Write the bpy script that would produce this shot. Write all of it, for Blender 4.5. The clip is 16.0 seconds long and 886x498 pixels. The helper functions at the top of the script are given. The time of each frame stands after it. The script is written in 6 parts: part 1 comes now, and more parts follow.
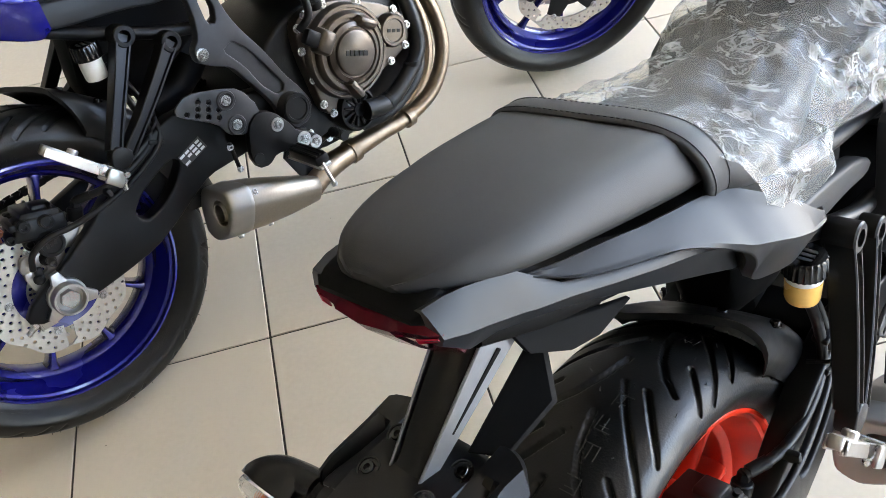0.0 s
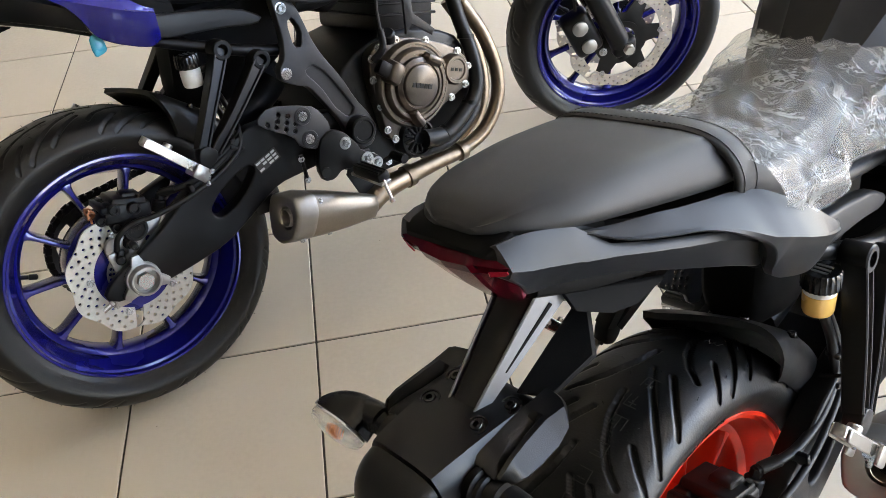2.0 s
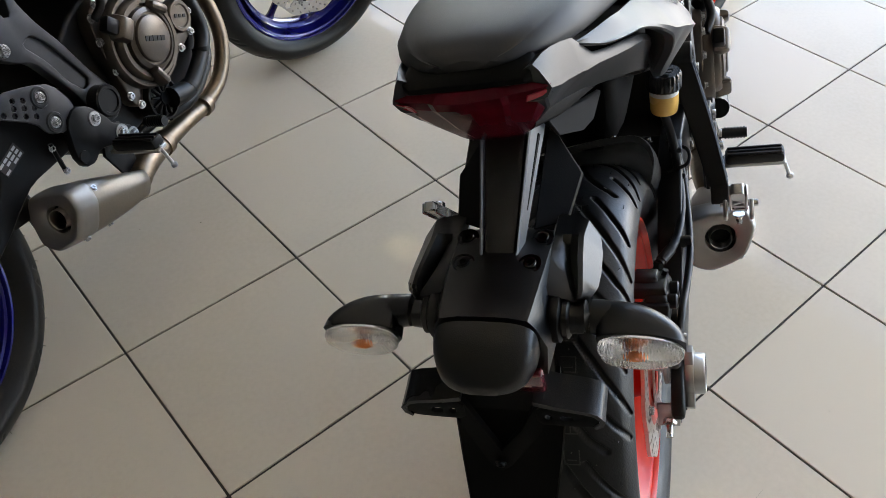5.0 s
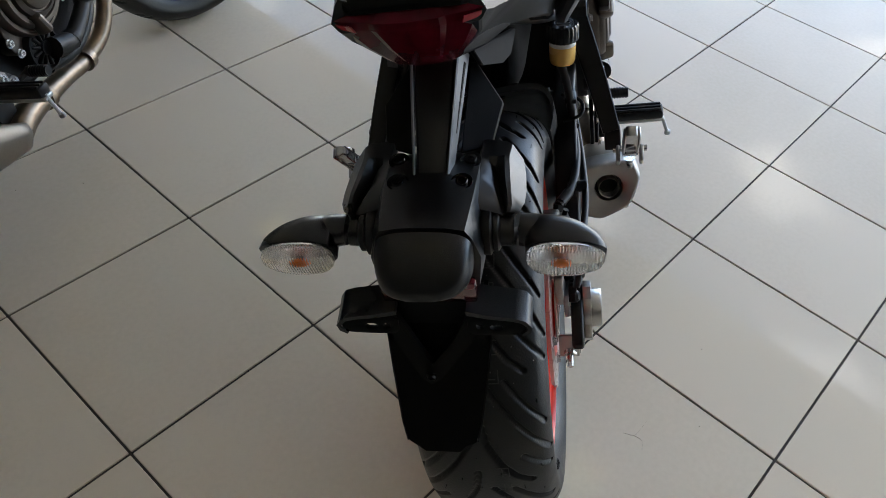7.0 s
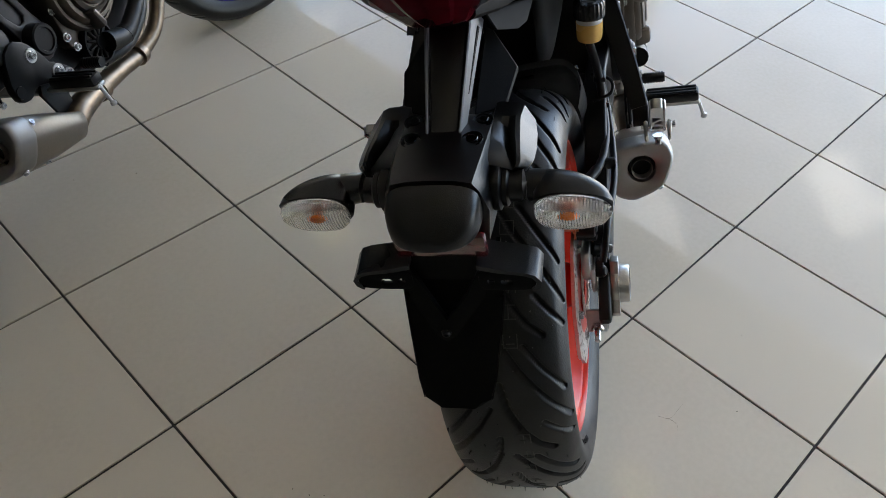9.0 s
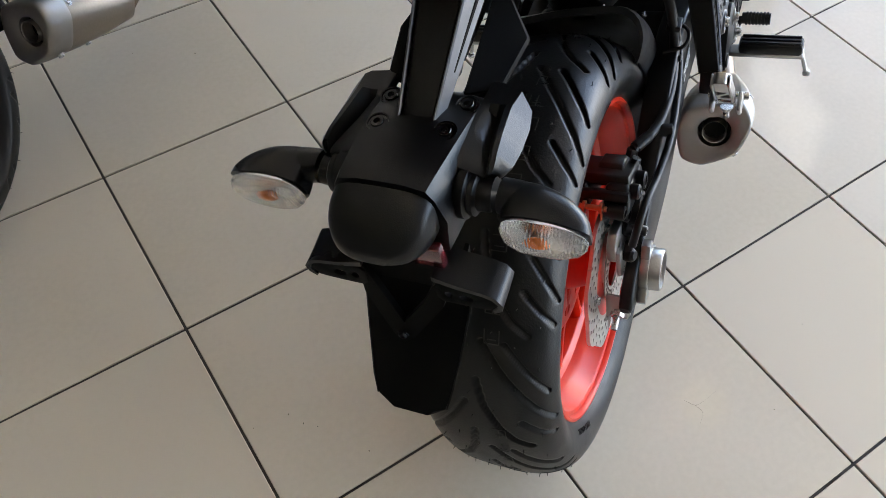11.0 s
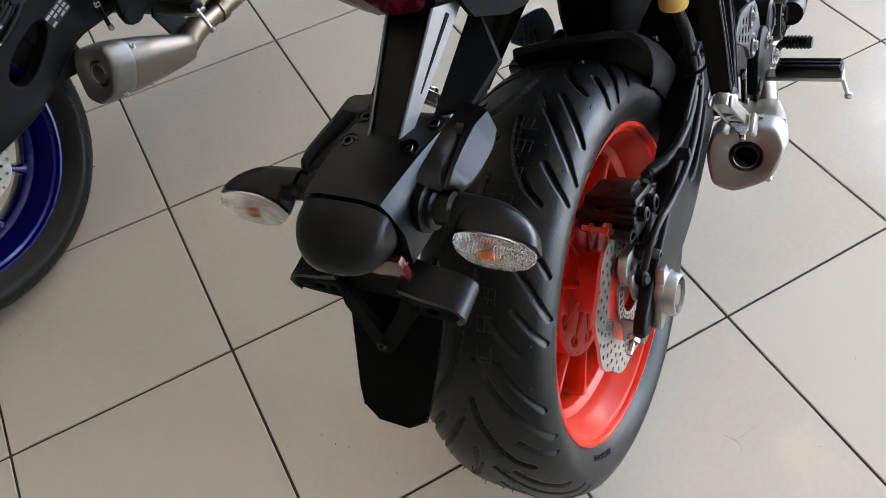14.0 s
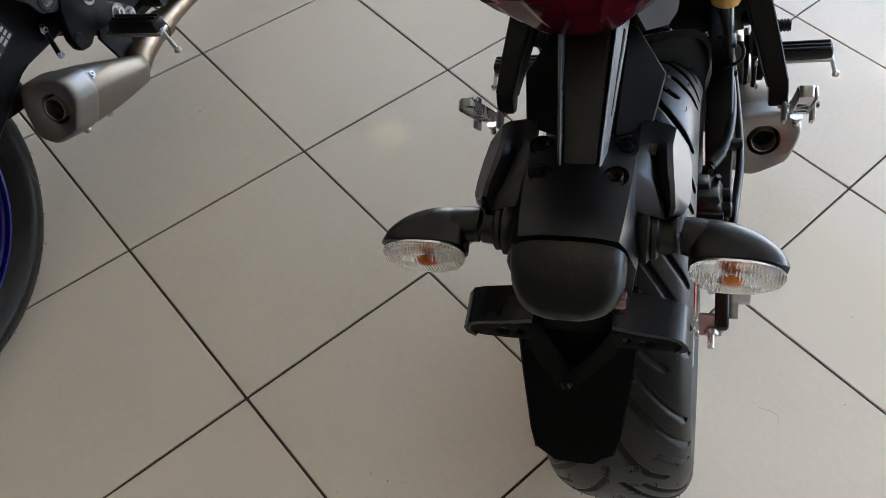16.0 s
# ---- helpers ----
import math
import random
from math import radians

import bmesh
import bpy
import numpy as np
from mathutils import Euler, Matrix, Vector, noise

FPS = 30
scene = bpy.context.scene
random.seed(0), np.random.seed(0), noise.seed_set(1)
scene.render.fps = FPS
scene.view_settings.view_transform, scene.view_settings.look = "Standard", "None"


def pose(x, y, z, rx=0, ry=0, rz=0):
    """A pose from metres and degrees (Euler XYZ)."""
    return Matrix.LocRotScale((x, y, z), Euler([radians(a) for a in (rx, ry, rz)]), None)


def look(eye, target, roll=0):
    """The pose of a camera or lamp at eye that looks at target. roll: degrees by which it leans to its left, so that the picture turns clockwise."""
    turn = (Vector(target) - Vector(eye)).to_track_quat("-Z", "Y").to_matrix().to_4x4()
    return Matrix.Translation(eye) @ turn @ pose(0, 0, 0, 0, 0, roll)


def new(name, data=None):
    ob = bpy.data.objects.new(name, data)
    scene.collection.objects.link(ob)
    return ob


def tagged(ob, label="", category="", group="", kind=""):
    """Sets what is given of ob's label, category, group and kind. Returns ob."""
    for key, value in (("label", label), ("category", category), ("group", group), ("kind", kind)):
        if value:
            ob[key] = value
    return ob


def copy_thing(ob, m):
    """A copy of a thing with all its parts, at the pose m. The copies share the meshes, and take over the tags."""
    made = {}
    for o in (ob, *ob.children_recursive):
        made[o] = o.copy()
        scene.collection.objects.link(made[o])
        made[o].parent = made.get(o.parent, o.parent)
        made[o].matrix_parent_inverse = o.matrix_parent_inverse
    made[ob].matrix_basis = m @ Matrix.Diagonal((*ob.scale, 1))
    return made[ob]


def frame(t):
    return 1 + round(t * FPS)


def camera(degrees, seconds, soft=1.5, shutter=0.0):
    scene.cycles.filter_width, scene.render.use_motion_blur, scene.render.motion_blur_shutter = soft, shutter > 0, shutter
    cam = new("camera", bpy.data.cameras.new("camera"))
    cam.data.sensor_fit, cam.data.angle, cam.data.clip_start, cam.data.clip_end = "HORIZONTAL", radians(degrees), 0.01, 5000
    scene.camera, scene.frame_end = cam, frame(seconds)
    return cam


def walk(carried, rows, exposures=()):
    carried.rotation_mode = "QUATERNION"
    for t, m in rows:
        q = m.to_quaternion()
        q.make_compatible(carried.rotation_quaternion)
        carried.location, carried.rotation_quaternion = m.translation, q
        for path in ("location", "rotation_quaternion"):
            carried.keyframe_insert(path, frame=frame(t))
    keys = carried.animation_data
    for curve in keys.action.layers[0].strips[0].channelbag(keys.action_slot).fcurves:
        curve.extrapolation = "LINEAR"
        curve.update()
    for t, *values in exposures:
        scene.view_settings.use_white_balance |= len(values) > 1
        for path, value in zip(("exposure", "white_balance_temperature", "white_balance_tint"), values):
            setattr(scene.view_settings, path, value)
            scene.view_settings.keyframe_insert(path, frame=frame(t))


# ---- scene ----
cam = camera(57.8, 16.0, 0.85)
PATH = [
    (0, (-0.167, -1.098, 1.328), (0.027, 0.247, -0.139), -8.5),
    (0.5, (-0.201, -1.139, 1.335), (-0.001, 0.251, -0.088), -4.8),
    (1, (-0.229, -1.161, 1.34), (-0.049, 0.279, -0.037), -1.9),
    (1.5, (-0.247, -1.171, 1.344), (-0.08, 0.276, -0.026), -2.3),
    (2, (-0.235, -1.236, 1.351), (-0.07, 0.233, 0.004), -4.9),
    (2.5, (-0.219, -1.396, 1.332), (-0.02, 0.073, -0.011), -8.7),
    (3, (-0.302, -1.456, 1.338), (-0.046, 0.009, 0.0), -11.3),
    (3.5, (-0.5, -1.38, 1.321), (-0.065, 0.021, -0.039), -9.2),
    (4, (-0.499, -1.272, 1.297), (0.11, 0.031, -0.092), -4.6),
    (4.5, (-0.439, -1.17, 1.262), (0.301, 0.037, -0.15), -2.9),
    (5, (-0.551, -1.141, 1.267), (0.361, -0.073, -0.157), -0.2),
    (5.2, (-0.596, -1.137, 1.258), (0.384, -0.127, -0.163), 1.5),
    (7.3, (-0.66, -1.159, 1.244), (0.474, -0.339, -0.185), 8.6),
    (7.5, (-0.67, -1.187, 1.252), (0.466, -0.365, -0.174), 8.4),
    (8, (-0.667, -1.315, 1.266), (0.47, -0.449, -0.134), 7.2),
    (8.5, (-0.676, -1.371, 1.261), (0.372, -0.383, -0.127), 3.4),
    (9, (-0.651, -1.223, 1.225), (0.394, -0.277, -0.194), 4.4),
    (9.2, (-0.642, -1.153, 1.203), (0.401, -0.302, -0.276), 6.6),
    (11.3, (-0.398, -1.207, 1.241), (0.206, -0.259, -0.414), 1.1),
    (11.5, (-0.38, -1.231, 1.244), (0.186, -0.245, -0.401), -0.9),
    (12, (-0.383, -1.252, 1.256), (0.15, -0.181, -0.347), -2.5),
    (12.5, (-0.405, -1.258, 1.24), (0.114, -0.17, -0.356), -2.3),
    (13, (-0.408, -1.266, 1.244), (0.109, -0.169, -0.346), -2.4),
    (13.5, (-0.384, -1.273, 1.245), (0.126, -0.167, -0.341), -3.9),
    (14, (-0.354, -1.277, 1.24), (0.147, -0.158, -0.34), -6.0),
    (14.5, (-0.348, -1.275, 1.239), (0.146, -0.147, -0.337), -7.0),
    (15, (-0.366, -1.25, 1.227), (0.128, -0.124, -0.351), -6.9),
    (15.5, (-0.445, -1.164, 1.216), (0.221, -0.172, -0.388), -0.3),
    (16, (-0.574, -1.041, 1.231), (0.246, -0.176, -0.375), 2.8),
]
EXPOSURES = [(0.0, 5.13, 7650, 14), (1.0, 4.93, 8050, 16), (2.0, 4.86, 8050, 16), (3.5, 4.68, 8000, 16), (5.0, 4.2, 7650, 14), (7.5, 3.75, 7250, 12), (9.0, 3.85, 7300, 12), (11.5, 4.4, 7450, 15), (13.5, 4.46, 7450, 15), (14.5, 4.48, 7450, 15), (15.5, 4.4, 7450, 15), (16.0, 4.26, 7450, 14)]
walk(cam, [(t, look(eye, target, roll)) for t, eye, target, roll in PATH], EXPOSURES)

# ---- world and light ----
world = bpy.data.worlds.new("daylight")
scene.world = world
world.use_nodes = True
wn, wl = world.node_tree.nodes, world.node_tree.links
wn.clear()
w_out = wn.new("ShaderNodeOutputWorld")
w_bg = wn.new("ShaderNodeBackground")
w_sky = wn.new("ShaderNodeTexSky")
w_sky.sky_type = "NISHITA"
w_sky.sun_disc = False
w_sky.sun_elevation = radians(52)
w_sky.sun_rotation = radians(250)
w_co = wn.new("ShaderNodeTexCoord")
w_map = wn.new("ShaderNodeMapping")
w_map.inputs["Scale"].default_value = (1.6, 1.6, 3.0)
w_map.inputs["Location"].default_value = (0.35, 0.2, 0.1)
w_noise = wn.new("ShaderNodeTexNoise")
w_noise.inputs["Scale"].default_value = 1.7
w_noise.inputs["Detail"].default_value = 7.0
w_noise.inputs["Roughness"].default_value = 0.52
w_ramp = wn.new("ShaderNodeValToRGB")
w_ramp.color_ramp.elements[0].position = 0.56
w_ramp.color_ramp.elements[1].position = 0.60
w_mix = wn.new("ShaderNodeMixRGB")
w_mix.inputs["Color2"].default_value = (4.8, 5.45, 6.5, 1)
wl.new(w_co.outputs["Generated"], w_map.inputs["Vector"])
wl.new(w_map.outputs["Vector"], w_noise.inputs["Vector"])
wl.new(w_noise.outputs["Fac"], w_ramp.inputs["Fac"])
wl.new(w_ramp.outputs["Color"], w_mix.inputs["Fac"])
wl.new(w_sky.outputs["Color"], w_mix.inputs["Color1"])
wl.new(w_mix.outputs["Color"], w_bg.inputs["Color"])
wl.new(w_bg.outputs["Background"], w_out.inputs["Surface"])
w_bg.inputs["Strength"].default_value = 0.12

sun_data = bpy.data.lights.new("sun", "SUN")
sun_data.energy, sun_data.angle, sun_data.color = 3.0, radians(0.5), (1.0, 0.95, 0.88)
sun = new("sun", sun_data)
sun.matrix_basis = look((-6, -4, 9), (0, 0, 0))


# ---- materials ----
def nodes_of(name):
    m = bpy.data.materials.new(name)
    m.use_nodes = True
    nt = m.node_tree
    return m, nt, nt.nodes["Principled BSDF"]


def surface(name, colour, rough=0.5, metal=0.0, vary=0.12, grain=60.0, bump=0.0, bump_scale=400.0, coat=0.0, stain=6.0, rough_vary=0.08, spec=0.5):
    """A painted, moulded or cast surface: two scales of tone, uneven gloss and a fine relief."""
    m, nt, p = nodes_of(name)
    n, l = nt.nodes, nt.links
    co = n.new("ShaderNodeTexCoord")
    fine, wide = n.new("ShaderNodeTexNoise"), n.new("ShaderNodeTexNoise")
    fine.inputs["Scale"].default_value, wide.inputs["Scale"].default_value = grain, stain
    fine.inputs["Detail"].default_value, wide.inputs["Detail"].default_value = 3.0, 4.0
    both = n.new("ShaderNodeMath")
    both.operation = "ADD"
    shade = n.new("ShaderNodeMapRange")
    shade.inputs["From Min"].default_value, shade.inputs["From Max"].default_value = 0.6, 1.4
    shade.inputs["To Min"].default_value, shade.inputs["To Max"].default_value = 1.0 - vary, 1.0 + vary
    tint = n.new("ShaderNodeMixRGB")
    tint.blend_type = "MULTIPLY"
    tint.inputs["Fac"].default_value = 1.0
    tint.inputs["Color1"].default_value = (*colour, 1)
    gloss = n.new("ShaderNodeMapRange")
    gloss.inputs["From Min"].default_value, gloss.inputs["From Max"].default_value = 0.3, 0.7
    gloss.inputs["To Min"].default_value = max(0.02, rough - rough_vary)
    gloss.inputs["To Max"].default_value = min(1.0, rough + rough_vary)
    for tex in (fine, wide):
        l.new(co.outputs["Object"], tex.inputs["Vector"])
    l.new(fine.outputs["Fac"], both.inputs[0])
    l.new(wide.outputs["Fac"], both.inputs[1])
    l.new(both.outputs[0], shade.inputs["Value"])
    l.new(shade.outputs["Result"], tint.inputs["Color2"])
    l.new(tint.outputs["Color"], p.inputs["Base Color"])
    l.new(wide.outputs["Fac"], gloss.inputs["Value"])
    l.new(gloss.outputs["Result"], p.inputs["Roughness"])
    p.inputs["Metallic"].default_value = metal
    p.inputs["Coat Weight"].default_value = coat
    p.inputs["Coat Roughness"].default_value = 0.06
    p.inputs["Specular IOR Level"].default_value = spec
    if bump:
        rel = n.new("ShaderNodeTexNoise")
        rel.inputs["Scale"].default_value, rel.inputs["Detail"].default_value = bump_scale, 2.0
        bp = n.new("ShaderNodeBump")
        bp.inputs["Strength"].default_value, bp.inputs["Distance"].default_value = bump, 0.002
        l.new(co.outputs["Object"], rel.inputs["Vector"])
        l.new(rel.outputs["Fac"], bp.inputs["Height"])
        l.new(bp.outputs["Normal"], p.inputs["Normal"])
    return m


BLACK = surface("black_plastic", (0.0025, 0.0026, 0.0030), 0.31, spec=0.35, bump=0.10, bump_scale=900, vary=0.2)
DUSTY_BLACK = surface("dusty_black_plastic", (0.0055, 0.0056, 0.006), 0.42, spec=0.4, bump=0.06, bump_scale=600, vary=0.45, stain=35)
MATTE_BLACK = surface("matte_black_plastic", (0.0013, 0.0013, 0.0014), 0.62, spec=0.085, bump=0.08, bump_scale=700, vary=0.2)
BLACK_SMOOTH = surface("smooth_black_plastic", (0.003, 0.003, 0.0033), 0.22, bump=0.03, vary=0.2, spec=0.42)
BLACK_METAL = surface("black_coated_metal", (0.0038, 0.0038, 0.0042), 0.40, spec=0.24, vary=0.25, bump=0.06, bump_scale=600)
GREY_PAINT = surface("matte_dark_grey_paint", (0.0150, 0.0166, 0.0196), 0.38, spec=0.23, metal=0.10, vary=0.06, bump=0.03, bump_scale=1500, stain=3)
GREY_FRAME = surface("grey_frame_paint", (0.034, 0.0355, 0.039), 0.40, metal=0.3, vary=0.1, bump=0.06, bump_scale=900)
TANK_DARK = surface("dark_grey_tank_plastic", (0.012, 0.0128, 0.0142), 0.46, spec=0.22, vary=0.12, bump=0.05, bump_scale=900)
SEAT = surface("black_vinyl", (0.020, 0.0205, 0.0222), 0.56, spec=0.36, vary=0.08, bump=0.08, bump_scale=1100, stain=4)
RUBBER = surface("tyre_rubber", (0.0050, 0.0049, 0.0049), 0.40, spec=0.36, vary=0.45, bump=0.16, bump_scale=420, stain=9, rough_vary=0.12)
RUBBER_SOFT = surface("black_rubber", (0.003, 0.003, 0.003), 0.42, vary=0.2, spec=0.32)
ORANGE = surface("orange_red_enamel", (0.60, 0.024, 0.007), 0.32, spec=0.36, vary=0.05, coat=0.10, stain=4)
BLUE = surface("deep_blue_enamel", (0.0045, 0.0065, 0.17), 0.24, metal=0.35, vary=0.06, coat=0.8, stain=4)
ALU = surface("cast_aluminium", (0.43, 0.42, 0.405), 0.36, metal=1.0, vary=0.12, bump=0.08, bump_scale=350)
ALU_BRIGHT = surface("polished_aluminium", (0.42, 0.41, 0.40), 0.26, metal=1.0, vary=0.1, bump=0.1, bump_scale=120)
FLANK = surface("satin_aluminium", (0.16, 0.165, 0.175), 0.42, metal=0.9, vary=0.12, bump=0.05, bump_scale=500)
STEEL = surface("brushed_steel", (0.50, 0.48, 0.45), 0.36, metal=1.0, vary=0.12, grain=200)
ZINC = surface("zinc_bolt", (0.46, 0.46, 0.46), 0.28, metal=1.0, vary=0.15)
MUFFLER = surface("muffler_steel", (0.29, 0.255, 0.22), 0.46, metal=1.0, vary=0.08, grain=220, bump=0.05, bump_scale=500)
CAP_STEEL = surface("muffler_cap_steel", (0.36, 0.345, 0.325), 0.48, metal=1.0, vary=0.07)
PIPE = surface("heat_tinted_steel", (0.225, 0.172, 0.125), 0.38, metal=1.0, vary=0.25, stain=10)
ENGINE = surface("bronze_engine_paint", (0.115, 0.096, 0.081), 0.36, metal=0.85, vary=0.15, bump=0.1, bump_scale=300)
ENGINE_BLACK = surface("black_engine_paint", (0.0045, 0.0045, 0.005), 0.42, spec=0.30, vary=0.2, bump=0.12, bump_scale=250)
CHAIN = surface("chain_steel", (0.035, 0.032, 0.029), 0.36, metal=0.8, vary=0.4)
SPROCKET = surface("sprocket_steel", (0.17, 0.165, 0.155), 0.4, metal=1.0, vary=0.25)
BOLT_BLACK = surface("glossy_black_bolt", (0.004, 0.004, 0.004), 0.16, vary=0.2)
WHITE_CUP = surface("milky_plastic", (0.72, 0.71, 0.67), 0.35, vary=0.06)
AMBER_CUP = surface("amber_fluid_plastic", (0.80, 0.47, 0.13), 0.3, vary=0.1)
PIN_COPPER = surface("copper_plated_steel", (0.42, 0.17, 0.09), 0.36, metal=0.8, vary=0.2)
BOLT_GREY = surface("dark_zinc_bolt", (0.14, 0.14, 0.14), 0.34, metal=1.0, vary=0.2)
BULB = surface("amber_bulb", (0.75, 0.16, 0.02), 0.2, vary=0.05)
REFLECTOR_RED = surface("red_reflector", (0.085, 0.007, 0.010), 0.12, vary=0.1, coat=0.8)
STICKER = surface("pale_sticker", (0.55, 0.56, 0.57), 0.45, vary=0.05)
STICKER_DARK = surface("sticker_print", (0.03, 0.03, 0.03), 0.5, vary=0.05)
CYAN_TAG = surface("turquoise_plastic", (0.03, 0.36, 0.48), 0.3, vary=0.05)
TREAD_INK = surface("worn_tread_ink", (0.032, 0.032, 0.030), 0.6, vary=0.6, grain=300)
GROUT = surface("dark_grout", (0.045, 0.036, 0.029), 0.85, vary=0.3, bump=0.3)
PLASTER = surface("pale_plaster", (0.45, 0.42, 0.37), 0.8, vary=0.05, bump=0.1, bump_scale=80)
# dark tone for the unseen walls behind the camera, to cut their fill light
PLASTER_FILL_CUT = surface("fill_cutting_plaster", (0.10, 0.098, 0.094), 0.8, vary=0.05, bump=0.1, bump_scale=80)
CEILING = surface("white_ceiling_paint", (0.60, 0.585, 0.555), 0.85, vary=0.03)
FRAME_ALU = surface("window_frame_aluminium", (0.45, 0.45, 0.45), 0.4, metal=0.8)
FORECOURT = surface("outside_paving", (0.32, 0.31, 0.29), 0.8, vary=0.2, stain=0.5)
REFLECT_PAN = surface("lamp_reflector", (0.93, 0.93, 0.92), 0.22, metal=0.75, vary=0.05)


def tile_material():
    m, nt, p = nodes_of("beige_porcelain")
    n, l = nt.nodes, nt.links
    co, info = n.new("ShaderNodeNewGeometry"), n.new("ShaderNodeObjectInfo")
    a, b = n.new("ShaderNodeTexNoise"), n.new("ShaderNodeTexNoise")
    a.inputs["Scale"].default_value, a.inputs["Detail"].default_value = 2.2, 5.0
    b.inputs["Scale"].default_value, b.inputs["Detail"].default_value = 90.0, 3.0
    s = n.new("ShaderNodeMath")
    s.operation = "MULTIPLY_ADD"
    s.inputs[1].default_value = 0.5
    r = n.new("ShaderNodeMath")
    r.operation = "MULTIPLY_ADD"
    r.inputs[1].default_value = 0.35
    ramp = n.new("ShaderNodeValToRGB")
    e = ramp.color_ramp.elements
    e[0].position, e[0].color = 0.45, (0.535, 0.456, 0.350, 1)
    e[1].position, e[1].color = 1.15, (0.615, 0.530, 0.418, 1)
    l.new(co.outputs["Position"], a.inputs["Vector"])
    l.new(co.outputs["Position"], b.inputs["Vector"])
    l.new(b.outputs["Fac"], s.inputs[0])
    l.new(a.outputs["Fac"], s.inputs[2])
    l.new(info.outputs["Random"], r.inputs[0])
    l.new(s.outputs[0], r.inputs[2])
    l.new(r.outputs[0], ramp.inputs["Fac"])
    l.new(ramp.outputs["Color"], p.inputs["Base Color"])
    p.inputs["Roughness"].default_value = 0.0
    p.inputs["IOR"].default_value = 1.5
    p.inputs["Specular IOR Level"].default_value = 0.098
    return m


TILE = tile_material()


def clear_plastic(name, colour, rough, ribs=0.0):
    m, nt, p = nodes_of(name)
    p.inputs["Base Color"].default_value = (*colour, 1)
    p.inputs["Transmission Weight"].default_value = 0.97
    p.inputs["Roughness"].default_value = rough
    p.inputs["IOR"].default_value = 1.3
    if ribs:
        n, l = nt.nodes, nt.links
        co, w, bp = n.new("ShaderNodeTexCoord"), n.new("ShaderNodeTexWave"), n.new("ShaderNodeBump")
        w.bands_direction = "Y"
        w.inputs["Scale"].default_value = ribs
        bp.inputs["Strength"].default_value, bp.inputs["Distance"].default_value = 0.55, 0.001
        l.new(co.outputs["Object"], w.inputs["Vector"])
        l.new(w.outputs["Fac"], bp.inputs["Height"])
        l.new(bp.outputs["Normal"], p.inputs["Normal"])
    return m


LENS = clear_plastic("clear_ribbed_lens", (0.98, 0.98, 0.98), 0.01, 120.0)
RED_LENS = surface("dark_red_lens", (0.070, 0.0030, 0.009), 0.12, vary=0.3, stain=40, spec=0.12)
# lighter copy of the red lens, painted as if light came through
RED_LENS_LIT = surface("lit_red_lens", (0.24, 0.008, 0.020), 0.22, vary=0.2, stain=30, spec=0.3)


